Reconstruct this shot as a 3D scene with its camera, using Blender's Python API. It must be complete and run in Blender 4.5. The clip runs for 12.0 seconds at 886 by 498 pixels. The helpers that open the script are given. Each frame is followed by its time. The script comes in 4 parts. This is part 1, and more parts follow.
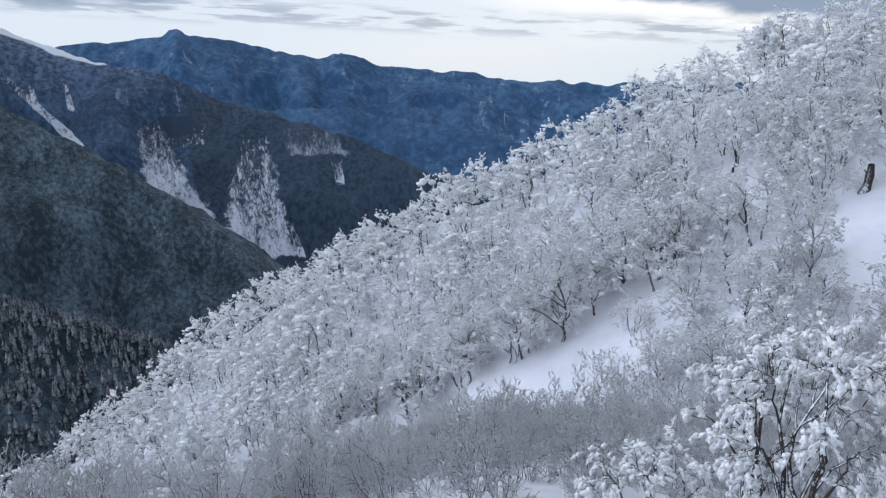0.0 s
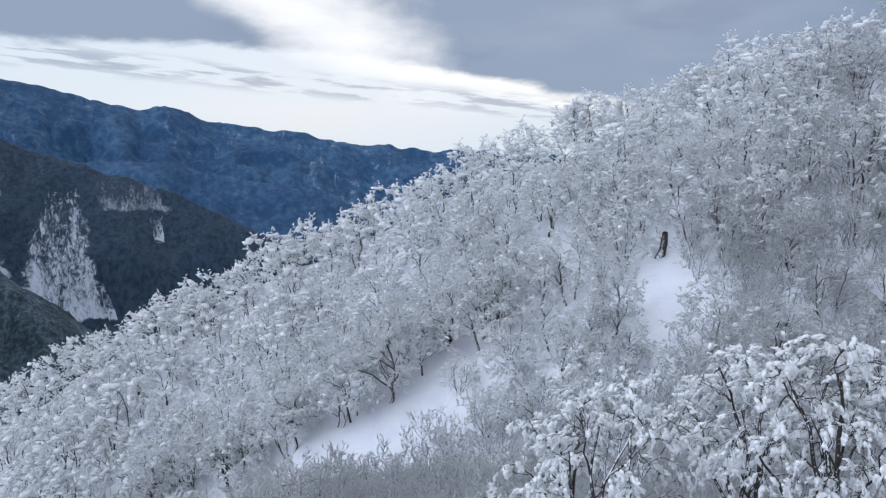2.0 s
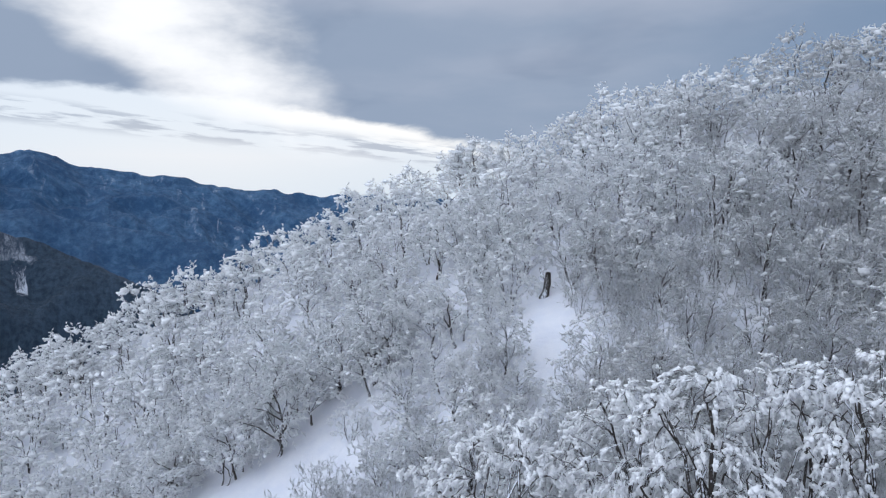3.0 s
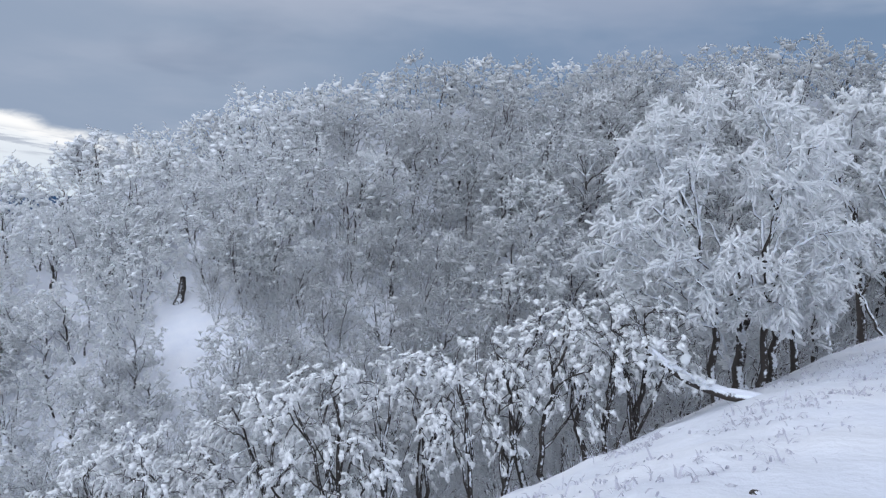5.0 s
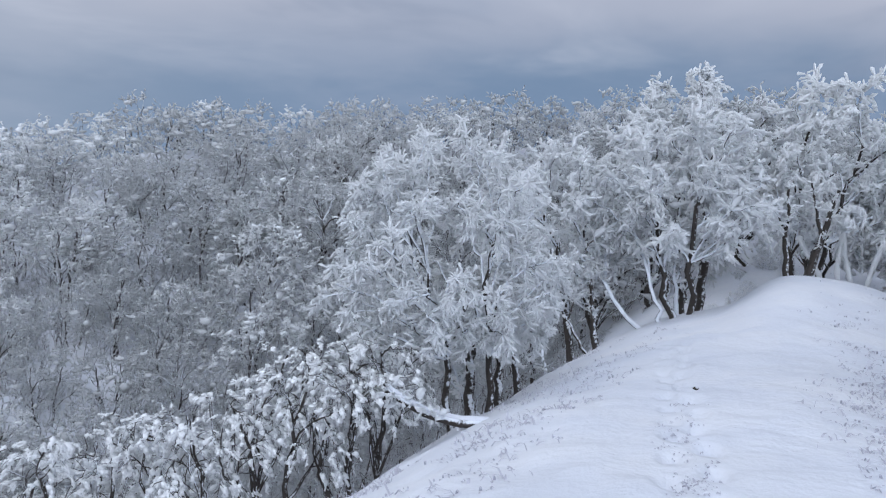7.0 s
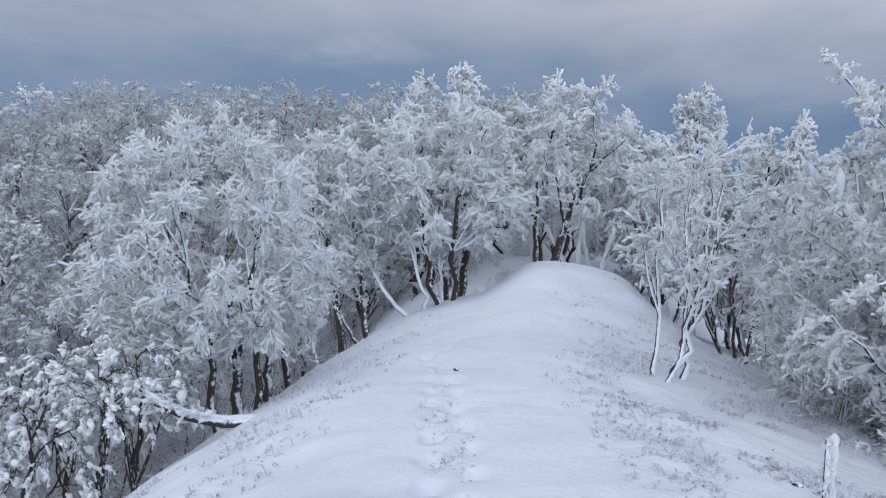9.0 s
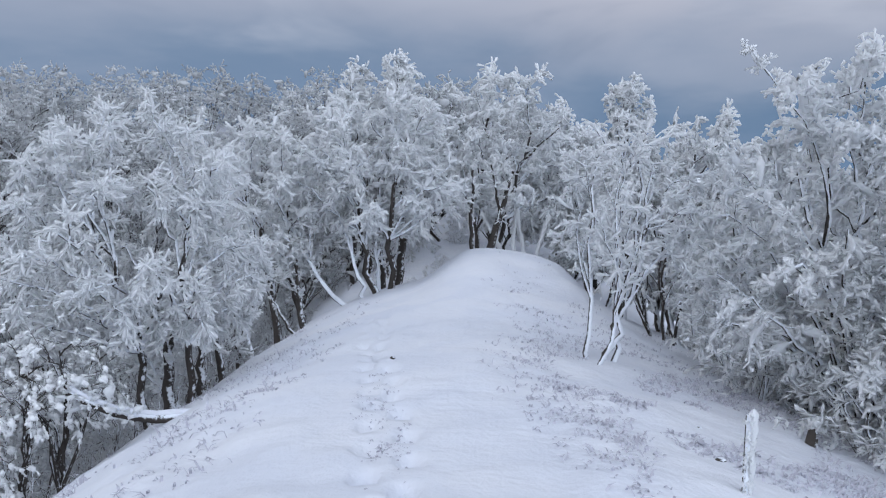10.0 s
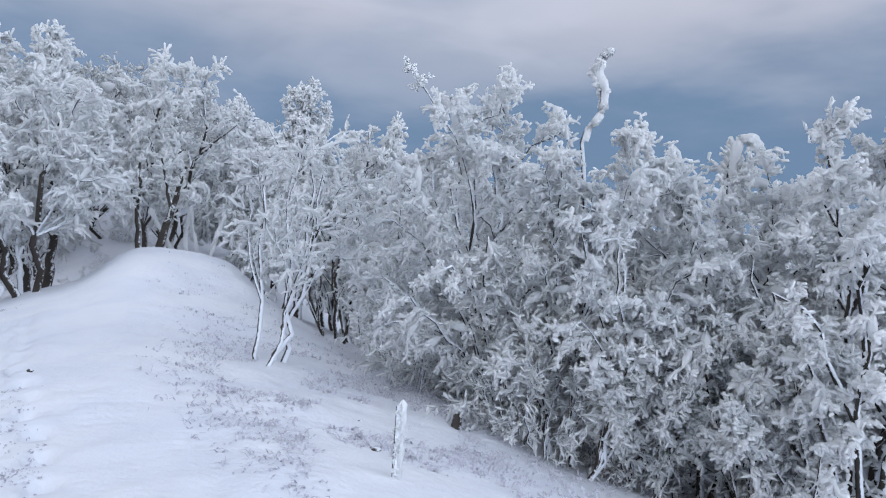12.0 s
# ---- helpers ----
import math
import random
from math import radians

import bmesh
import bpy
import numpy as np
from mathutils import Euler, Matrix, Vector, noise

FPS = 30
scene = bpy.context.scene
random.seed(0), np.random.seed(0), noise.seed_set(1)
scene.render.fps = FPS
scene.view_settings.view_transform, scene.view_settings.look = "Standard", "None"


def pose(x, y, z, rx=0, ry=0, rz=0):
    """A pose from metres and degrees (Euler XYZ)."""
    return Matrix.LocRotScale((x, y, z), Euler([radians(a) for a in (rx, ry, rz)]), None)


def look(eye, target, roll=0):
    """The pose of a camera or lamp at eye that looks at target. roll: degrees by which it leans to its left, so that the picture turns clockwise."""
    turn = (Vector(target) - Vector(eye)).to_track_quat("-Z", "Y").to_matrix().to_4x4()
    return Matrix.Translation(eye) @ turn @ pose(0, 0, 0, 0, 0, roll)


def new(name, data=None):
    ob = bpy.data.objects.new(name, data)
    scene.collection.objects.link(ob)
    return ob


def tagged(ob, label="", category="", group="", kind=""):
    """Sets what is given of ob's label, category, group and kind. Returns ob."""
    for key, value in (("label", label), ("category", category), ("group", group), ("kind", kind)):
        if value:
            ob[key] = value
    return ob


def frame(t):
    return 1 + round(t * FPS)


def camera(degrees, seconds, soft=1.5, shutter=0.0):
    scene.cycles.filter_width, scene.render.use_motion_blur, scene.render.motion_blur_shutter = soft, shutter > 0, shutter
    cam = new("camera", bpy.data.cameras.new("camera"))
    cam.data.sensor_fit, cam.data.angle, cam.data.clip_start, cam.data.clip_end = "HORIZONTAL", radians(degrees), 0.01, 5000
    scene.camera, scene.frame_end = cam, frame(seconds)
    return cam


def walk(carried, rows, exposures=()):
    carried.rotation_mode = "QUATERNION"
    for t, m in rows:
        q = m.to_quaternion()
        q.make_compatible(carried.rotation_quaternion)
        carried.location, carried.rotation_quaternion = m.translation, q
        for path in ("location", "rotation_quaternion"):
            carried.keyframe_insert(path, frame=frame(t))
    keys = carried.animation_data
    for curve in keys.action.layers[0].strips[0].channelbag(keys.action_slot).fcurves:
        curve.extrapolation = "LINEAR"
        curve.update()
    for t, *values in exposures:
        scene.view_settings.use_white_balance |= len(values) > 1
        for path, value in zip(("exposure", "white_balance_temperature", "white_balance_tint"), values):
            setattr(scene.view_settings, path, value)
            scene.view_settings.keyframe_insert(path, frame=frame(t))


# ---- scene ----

# ---- camera: a slow turn to the right on the ridge, held at arm's length ----
EYE_Z, ARM = 1.65, 0.30
cam = camera(63.0, 12.0, soft=1.2)


def turn(t, heading, pitch, roll):
    h = radians(heading)
    eye = Matrix.Translation((ARM * math.sin(h), ARM * math.cos(h), EYE_Z))
    return t, eye @ Matrix.Rotation(-h, 4, "Z") @ Matrix.Rotation(radians(90 + pitch), 4, "X") @ Matrix.Rotation(radians(roll), 4, "Z")


TURNS = [
    (0, -90.41, -15.23, -2.65), (0.5, -87.96, -14.24, -1.98), (1, -84.27, -13.35, -0.86), (1.5, -80.24, -12.02, -0.04),
    (2, -76.59, -10.64, 0.74), (2.5, -72.56, -8.62, 1.47), (3, -67.76, -7.02, 0.91), (3.2, -65.61, -6.78, 0.71),
    (4.8, -42.52, -5.92, 3.45), (5, -39.69, -5.65, 3.72), (5.5, -33.40, -3.77, 3.94), (6, -28.89, -2.62, 3.22),
    (6.5, -23.99, -1.78, 2.57), (7, -19.57, -1.09, 2.19), (7.5, -14.30, -0.68, 1.92), (7.7, -12.20, -0.41, 2.02),
    (9.3, -0.45, -1.50, 1.15), (9.5, 0.19, -1.70, 0.99), (10, 3.24, -2.03, 0.93), (10.5, 8.65, -2.17, 0.88),
    (11, 15.51, -2.19, 1.78), (11.5, 21.87, -1.71, 1.90), (12, 28.08, -1.18, 2.53)]
# the film darkens slightly as the bright snow fills the picture
walk(cam, [turn(*row) for row in TURNS], exposures=[(0, -0.06), (3, -0.06), (5.5, -0.09), (7.5, -0.12), (9.5, -0.18), (11, -0.10), (12, -0.02)])

# ---- sky and sun ----
SUN_AZ, SUN_EL = -86.0, 14.0


def bearing(az, dist):
    """x, y of a place at a compass-like bearing (0 ahead along the ridge, clockwise) and a distance."""
    return dist * math.sin(radians(az)), dist * math.cos(radians(az))


class Nodes:
    """A short way to write node trees."""

    def __init__(self, tree):
        self.tree = tree
        tree.nodes.clear()

    def add(self, kind, inputs=None, **settings):
        node = self.tree.nodes.new(kind)
        for key, value in settings.items():
            setattr(node, key, value)
        for key, value in (inputs or {}).items():
            socket = node.inputs[key]
            if isinstance(value, bpy.types.NodeSocket):
                self.tree.links.new(value, socket)
            else:
                socket.default_value = value
        return node

    def math(self, op, a, b=0.0, clamp=False):
        return self.add("ShaderNodeMath", {0: a, 1: b}, operation=op, use_clamp=clamp).outputs[0]

    def mix(self, fac, a, b):
        n = self.add("ShaderNodeMix", {0: fac, 6: a, 7: b}, data_type="RGBA")
        return n.outputs[2]

    def ramp(self, fac, low, high):
        return self.add("ShaderNodeMapRange", {0: fac, 1: low, 2: high, 3: 0.0, 4: 1.0}, interpolation_type="SMOOTHSTEP").outputs[0]

    def noise(self, vec, scale, detail=4.0, rough=0.55, distortion=0.0):
        return self.add("ShaderNodeTexNoise", {"Vector": vec, "Scale": scale, "Detail": detail, "Roughness": rough, "Distortion": distortion}).outputs[0]


world = bpy.data.worlds.new("winter_sky")
scene.world = world
world.use_nodes = True
w = Nodes(world.node_tree)
clear = w.add("ShaderNodeTexSky", sky_type="NISHITA", sun_disc=False, sun_elevation=radians(SUN_EL), sun_rotation=radians(SUN_AZ), altitude=1400.0)
clear_sky = w.add("ShaderNodeVectorMath", {0: clear.outputs[0], 3: 0.10}, operation="SCALE").outputs[0]
way = w.add("ShaderNodeTexCoord").outputs["Generated"]
xyz = w.add("ShaderNodeSeparateXYZ", {0: way})
up = w.math("MAXIMUM", xyz.outputs[2], 0.0)
lift = w.math("ADD", up, 0.14)
deck = w.add("ShaderNodeCombineXYZ", {0: w.math("DIVIDE", xyz.outputs[0], lift), 1: w.math("DIVIDE", xyz.outputs[1], lift), 2: 0.3}).outputs[0]
big = w.noise(deck, 0.42, 2.0, 0.5)
small = w.noise(deck, 1.3, 4.0, 0.55)
billow = w.math("SUBTRACT", w.math("ADD", w.math("MULTIPLY", big, 0.7), w.math("MULTIPLY", small, 0.3)), 0.5)
sun_flat = (math.sin(radians(SUN_AZ)), math.cos(radians(SUN_AZ)), 0.0)
toward = w.add("ShaderNodeVectorMath", {0: way, 1: sun_flat}, operation="DOT_PRODUCT").outputs["Value"]
EL = math.sin(radians(1.0))
ragged = w.math("ADD", up, w.math("MULTIPLY", billow, 0.42))
cloud = w.mix(w.ramp(ragged, 10.5 * EL, 18.0 * EL), (0.165, 0.262, 0.415, 1), (0.57, 0.59, 0.70, 1))
cloud = w.mix(w.ramp(billow, -0.02, 0.20), cloud, (0.33, 0.40, 0.54, 1))
cloud = w.mix(w.math("MULTIPLY", w.ramp(toward, 0.45, 0.95), 0.45), cloud, (0.50, 0.56, 0.68, 1))
# brighter cloud added out of view behind the camera, to light the trees
away_fill = w.add("ShaderNodeVectorMath", {0: way, 1: (math.sin(radians(159)), math.cos(radians(159)), 0.0)}, operation="DOT_PRODUCT").outputs["Value"]
cloud = w.mix(w.ramp(up, 0.24, 0.60), cloud, (0.49, 0.565, 0.71, 1))
cloud = w.mix(w.math("MULTIPLY", w.ramp(away_fill, 0.10, 0.50), 0.97), cloud, (1.92, 2.14, 2.55, 1))
puffs = w.math("MULTIPLY", w.ramp(w.noise(deck, 0.8, 3.0, 0.5), 0.50, 0.72), w.ramp(up, 11.0 * EL, 19.0 * EL))
cloud = w.mix(w.math("MULTIPLY", puffs, 0.85), cloud, (0.80, 0.83, 0.95, 1))
# the deck is heaviest along the ridge
heavy = w.add("ShaderNodeVectorMath", {0: way, 1: (math.sin(radians(-14)), math.cos(radians(-14)), 0.0)}, operation="DOT_PRODUCT").outputs["Value"]
cloud = w.mix(w.math("MULTIPLY", w.ramp(w.math("ADD", heavy, w.math("MULTIPLY", billow, 0.5)), 0.78, 1.0), 0.45), cloud, (0.25, 0.34, 0.50, 1))
# long soft swells in the deck
swell = w.noise(w.add("ShaderNodeVectorMath", {0: way, 1: (1.0, 1.0, 3.6)}, operation="MULTIPLY").outputs[0], 3.1, 4.0, 0.5, 0.4)
cloud = w.mix(w.math("MULTIPLY", w.math("MULTIPLY", w.ramp(swell, 0.50, 0.72), w.ramp(up, 8.0 * EL, 15.0 * EL)), 0.35), cloud, (0.62, 0.67, 0.80, 1))
cloud = w.mix(w.math("MULTIPLY", w.ramp(swell, 0.48, 0.28), 0.35), cloud, (0.17, 0.24, 0.37, 1))
# a bright gap under the deck towards the sun, crossed by thin dark bars; angles in degrees
az_deg = w.math("MULTIPLY", w.math("ARCTAN2", xyz.outputs[0], xyz.outputs[1]), 57.2958)
el_deg = w.math("MULTIPLY", w.math("ARCSINE", xyz.outputs[2]), 57.2958)
edge = w.math("SUBTRACT", 4.7, w.math("MULTIPLY", w.math("MAXIMUM", w.math("ADD", az_deg, 83.0), 0.0), 0.185))
ragged_edge = w.noise(w.add("ShaderNodeCombineXYZ", {0: w.math("MULTIPLY", az_deg, 0.16), 1: w.math("MULTIPLY", el_deg, 0.42), 2: 3.7}).outputs[0], 1.0, 5.0, 0.55)
under = w.math("ADD", w.math("SUBTRACT", edge, el_deg), w.math("MULTIPLY", w.math("SUBTRACT", ragged_edge, 0.5), 2.6))
turned = w.ramp(w.math("ABSOLUTE", w.math("ADD", az_deg, 100.0)), 52.0, 34.0)
open_low = w.math("MULTIPLY", w.ramp(under, -0.25, 0.55), turned)
line = w.math("SUBTRACT", 2.6, w.math("MULTIPLY", w.math("ADD", az_deg, 94.0), 0.085))
near_line = w.ramp(w.math("ABSOLUTE", w.math("SUBTRACT", el_deg, line)), 1.25, 0.25)
wisps = w.noise(w.add("ShaderNodeCombineXYZ", {0: w.math("MULTIPLY", az_deg, 0.20), 1: w.math("MULTIPLY", w.math("ADD", el_deg, w.math("MULTIPLY", az_deg, 0.085)), 1.9), 2: 8.2}).outputs[0], 1.0, 4.0, 0.55)
bars = w.math("MULTIPLY", w.math("MULTIPLY", near_line, w.ramp(wisps, 0.46, 0.60)), 0.85)
gap_color = w.mix(w.ramp(el_deg, -3.0, 4.0), (0.72, 0.83, 0.95, 1), (0.77, 0.86, 0.98, 1))
rim = w.math("MULTIPLY", w.ramp(under, 2.6, 0.2), w.ramp(w.math("ABSOLUTE", w.math("ADD", az_deg, 74.0)), 15.0, 5.0))
gap_color = w.mix(rim, gap_color, (1.05, 1.06, 1.08, 1))
gap_color = w.mix(bars, gap_color, (0.40, 0.48, 0.62, 1))
gap_color = w.mix(0.03, gap_color, clear_sky)
# the sun behind the thinnest cloud: a slanting torn blot
slant = w.math("ADD", w.math("ADD", az_deg, 87.5), w.math("MULTIPLY", w.math("SUBTRACT", el_deg, 8.5), 1.25))
blot = w.math("ADD", w.math("POWER", w.math("DIVIDE", slant, w.math("ADD", 5.5, w.math("MULTIPLY", w.math("MAXIMUM", w.math("SUBTRACT", el_deg, 5.0), 0.0), 0.35))), 2.0), w.math("POWER", w.math("DIVIDE", w.math("SUBTRACT", el_deg, 8.5), 6.0), 2.0))
torn = w.noise(w.add("ShaderNodeCombineXYZ", {0: w.math("MULTIPLY", az_deg, 0.13), 1: w.math("MULTIPLY", el_deg, 0.30), 2: 1.3}).outputs[0], 1.0, 5.0, 0.55)
burst = w.math("MULTIPLY", w.ramp(w.math("ADD", blot, w.math("MULTIPLY", w.math("SUBTRACT", torn, 0.5), 3.4)), 2.3, -0.3), 0.97)
sky = w.mix(open_low, cloud, gap_color)
sky = w.mix(burst, sky, (1.06, 1.08, 1.12, 1))
back = w.add("ShaderNodeBackground", {"Color": sky, "Strength": 1.0})
w.tree.links.new(back.outputs[0], w.add("ShaderNodeOutputWorld").inputs[0])

lamp = bpy.data.lights.new("sun", "SUN")
lamp.energy, lamp.angle, lamp.color = 0.5, radians(25), (1.0, 0.985, 0.97)
sun = new("sun", lamp)
sx, sy = bearing(SUN_AZ, 50)
sun.matrix_world = look((sx, sy, 50 * math.tan(radians(SUN_EL + 18))), (0, 0, 0))


# ---- materials ----
def material(name, rough=0.8, through_share=0.0):
    """A node material; through_share is the part of the light that passes through, as in rime and thin snow."""
    mat = bpy.data.materials.new(name)
    mat.use_nodes = True
    n = Nodes(mat.node_tree)
    shader = n.add("ShaderNodeBsdfPrincipled", {"Roughness": rough})
    surface, n.veil = shader.outputs[0], None
    if through_share:
        n.veil = n.add("ShaderNodeBsdfTranslucent")
        surface = n.add("ShaderNodeMixShader", {0: through_share, 1: surface, 2: n.veil.outputs[0]}).outputs[0]
    n.tree.links.new(surface, n.add("ShaderNodeOutputMaterial").inputs[0])
    n.shader = shader
    n.place = n.add("ShaderNodeTexCoord").outputs["Object"]
    return mat, n


def finish(n, color, bump=None, strength=0.5, distance=0.02):
    n.tree.links.new(color, n.shader.inputs["Base Color"])
    if n.veil:
        n.tree.links.new(color, n.veil.inputs["Color"])
    if bump is not None:
        b = n.add("ShaderNodeBump", {"Height": bump, "Strength": strength, "Distance": distance})
        n.tree.links.new(b.outputs[0], n.shader.inputs["Normal"])


def make_snow():
    mat, n = material("snow", 0.7)
    broad, fine = n.noise(n.place, 0.6, 3), n.noise(n.place, 9.0, 5, 0.6)
    color = n.mix(n.ramp(broad, 0.35, 0.65), (0.69, 0.71, 0.77, 1), (0.75, 0.76, 0.80, 1))
    color = n.mix(n.math("MULTIPLY", n.ramp(fine, 0.55, 0.75), 0.25), color, (0.68, 0.69, 0.76, 1))
    finish(n, color, n.math("ADD", n.noise(n.place, 2.2, 5, 0.6), n.math("MULTIPLY", fine, 0.45)), 0.5, 0.09)
    return mat


def make_rime(name="rime", share=1.0, spread=0.0, through_share=0.58):
    mat, n = material(name, 0.75, through_share)
    fine = n.noise(n.place, 14.0, 4, 0.6)
    broad = n.noise(n.place, 1.3, 3)
    color = n.mix(n.ramp(broad, 0.35, 0.65), (0.935 * share, 0.948 * share, 0.960 * share, 1), (0.965 * share, 0.972 * share, 0.978 * share, 1))
    color = n.mix(n.math("MULTIPLY", n.ramp(fine, 0.5, 0.8), 0.25), color, (0.89 * share ** 2, 0.90 * share ** 2, 0.92 * share ** 2, 1))
    if spread:
        # some trees caught less rime than others
        luck = n.math("MULTIPLY", n.add("ShaderNodeObjectInfo").outputs["Random"], spread)
        patchy = n.math("MULTIPLY", n.ramp(n.noise(n.add("ShaderNodeNewGeometry").outputs["Position"], 0.16, 2), 0.38, 0.62), spread)
        color = n.mix(n.math("ADD", n.math("MULTIPLY", luck, 0.5), n.math("MULTIPLY", patchy, 0.7)), color, (0.36, 0.39, 0.42, 1))
    finish(n, color, fine, 0.6, 0.03)
    return mat


def make_bark(name, cover, base=(0.030, 0.024, 0.020, 1)):
    """Dark bark with wind-blown rime on its windward side."""
    mat, n = material(name, 0.85)
    normal = n.add("ShaderNodeNewGeometry").outputs["Normal"]
    facing = n.add("ShaderNodeVectorMath", {0: normal, 1: (0.60, -0.50, 0.62)}, operation="DOT_PRODUCT").outputs["Value"]
    grain = n.noise(n.place, 11.0, 5, 0.65)
    rime = n.ramp(n.math("ADD", facing, n.math("MULTIPLY", n.math("SUBTRACT", grain, 0.5), 1.5)), 0.62 - cover, 0.80 - cover)
    wood = n.mix(n.noise(n.place, 4.0, 4), base, (0.058, 0.048, 0.042, 1))
    color = n.mix(rime, wood, (0.82, 0.85, 0.90, 1))
    finish(n, color, n.math("ADD", grain, rime), 0.7, 0.03)
    return mat


def make_forest(name, dark, light, scale, snowy, plots=False):
    """A slope under conifers, too far off to tell the trees apart; its colours include blue haze."""
    mat, n = material(name, 0.95)
    stretched = n.add("ShaderNodeVectorMath", {0: n.place, 1: (1, 1, 0.40)}, operation="MULTIPLY").outputs[0]
    fine, mid, wide = n.noise(stretched, scale, 6, 0.7), n.noise(stretched, scale * 0.13, 6, 0.65, 0.15), n.noise(stretched, scale * 0.02, 4, 0.6)
    xyz = n.add("ShaderNodeSeparateXYZ", {0: n.place})
    level = xyz.outputs[2]
    turn_deg = n.math("MULTIPLY", n.math("ARCTAN2", xyz.outputs[0], xyz.outputs[1]), 57.2958)
    # streaks that run down the slope
    fall = n.noise(n.add("ShaderNodeCombineXYZ", {0: n.math("MULTIPLY", turn_deg, 1.3), 1: n.math("MULTIPLY", level, 0.012), 2: scale}).outputs[0], 1.0, 6, 0.62, 0.9)
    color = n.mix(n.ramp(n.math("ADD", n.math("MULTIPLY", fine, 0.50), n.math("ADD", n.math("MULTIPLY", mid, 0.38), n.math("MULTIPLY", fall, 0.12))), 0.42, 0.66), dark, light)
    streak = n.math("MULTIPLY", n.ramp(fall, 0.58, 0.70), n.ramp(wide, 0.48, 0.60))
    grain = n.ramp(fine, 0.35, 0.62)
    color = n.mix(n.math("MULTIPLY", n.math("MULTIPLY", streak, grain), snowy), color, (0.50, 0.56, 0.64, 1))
    if plots:
        # rime on the trees above a certain height, its tone blued for haze
        frost = n.ramp(n.math("ADD", n.math("MULTIPLY", level, 0.004), n.math("ADD", fall, n.math("MULTIPLY", wide, 0.5))), 0.40, 1.05)
        color = n.mix(n.math("MULTIPLY", n.math("MULTIPLY", frost, grain), 0.60), color, (0.20, 0.26, 0.37, 1))
        # a plantation of darker trees with a straight edge
        stand = n.math("MULTIPLY", n.ramp(turn_deg, -109.6, -109.0), n.ramp(level, -60.0, -105.0))
        color = n.mix(n.math("MULTIPLY", stand, 0.75), color, n.mix(grain, (0.010, 0.026, 0.044, 1), (0.030, 0.055, 0.082, 1)))
        # felled plots: bearing at the top, lean, half widths above and below, the heights between which they lie, and how much snow shows
        wobble = n.math("SUBTRACT", n.noise(n.place, 0.012, 6, 0.65, 0.5), 0.5)
        speck = n.noise(n.add("ShaderNodeCombineXYZ", {0: n.math("MULTIPLY", turn_deg, 4.0), 1: n.math("MULTIPLY", level, 0.075), 2: 0.4}).outputs[0], 1.0, 7, 0.78, 0.9)
        for az0, lean, half0, half1, z0, z1, snow_low, snow_high in ((-111.9, 1.2, 0.7, 2.6, -360, -140, 0.33, 0.58), (-109.9, 0.6, 1.5, 1.3, -205, -125, 0.54, 0.74), (-104.4, -1.2, 1.0, 3.0, -430, -192, 0.38, 0.62),
                                                                     (-100.4, 0.6, 2.3, 2.0, -240, -172, 0.36, 0.95), (-98.5, 0.2, 0.5, 0.35, -310, -246, 0.40, 0.60), (-102.6, 0.8, 0.25, 0.3, -440, -370, 0.40, 0.56),
                                                                     (-120.4, 4.0, 0.25, 0.45, -185, -8, 0.36, 0.56), (-118.9, 0.1, 0.12, 0.25, -95, -30, 0.36, 0.54), (-116.8, 0.1, 0.10, 0.25, -100, -30, 0.38, 0.56)):
            down = n.math("DIVIDE", n.math("SUBTRACT", z1, level), z1 - z0, True)
            half = n.math("ADD", half0, n.math("MULTIPLY", down, half1 - half0))
            off = n.math("DIVIDE", n.math("ABSOLUTE", n.math("SUBTRACT", turn_deg, n.math("ADD", az0, n.math("MULTIPLY", down, lean)))), half)
            inside = n.math("MINIMUM", n.math("SUBTRACT", 1.0, off), n.math("MINIMUM", n.math("DIVIDE", n.math("SUBTRACT", level, z0), 60.0), n.math("DIVIDE", n.math("SUBTRACT", z1, level), 22.0)))
            inside = n.math("ADD", inside, n.math("MULTIPLY", wobble, 1.5))
            thick = n.math("SUBTRACT", n.math("ADD", speck, n.math("MULTIPLY", n.math("SUBTRACT", fall, 0.5), 0.45)), n.math("MULTIPLY", n.math("SUBTRACT", 0.6, down), 0.24))
            bare = n.mix(n.ramp(thick, snow_low, snow_high), (0.026, 0.048, 0.082, 1), (0.62, 0.67, 0.75, 1))
            color = n.mix(n.ramp(inside, 0.0, 0.14), color, bare)
        top = n.add("ShaderNodeAttribute", attribute_name="bald").outputs["Fac"]
        color = n.mix(n.ramp(n.math("ADD", top, n.math("MULTIPLY", n.math("SUBTRACT", mid, 0.5), 0.6)), 0.55, 0.70), color, (0.75, 0.78, 0.82, 1))
    finish(n, color, n.math("ADD", fine, n.math("MULTIPLY", mid, 2.0)), 1.0, 0.8 / scale)
    return mat


SNOW, RIME = make_snow(), make_rime()
THIN_RIME = make_rime("thin_rime", 1.0, 0.10, 0.38)
# for trees with less rime; ravine shade is also put into its darker tone
LEAN_SHADED_RIME = make_rime("lean_shaded_rime", 0.79, 0.22, 0.38)
CLOT_RIME = make_rime("clot_rime", 1.0, 0.0, 0.22)
SHRUB_RIME = make_rime("shrub_rime", 0.80, 0.22)
BRUSH_RIME = make_rime("brush_rime", 0.74, 0.30)
BARK, TWIG = make_bark("rimed_bark", 0.30), make_bark("rimed_twig", 0.95)
DARK_BARK = make_bark("dark_bark", -0.10)
WHITE_BARK = make_bark("white_bark", 1.0)
STEM_BARK = make_bark("stem_bark", 0.72)
SHRUB_TWIG = make_bark("shrub_twig", 0.10, (0.06, 0.045, 0.038, 1))
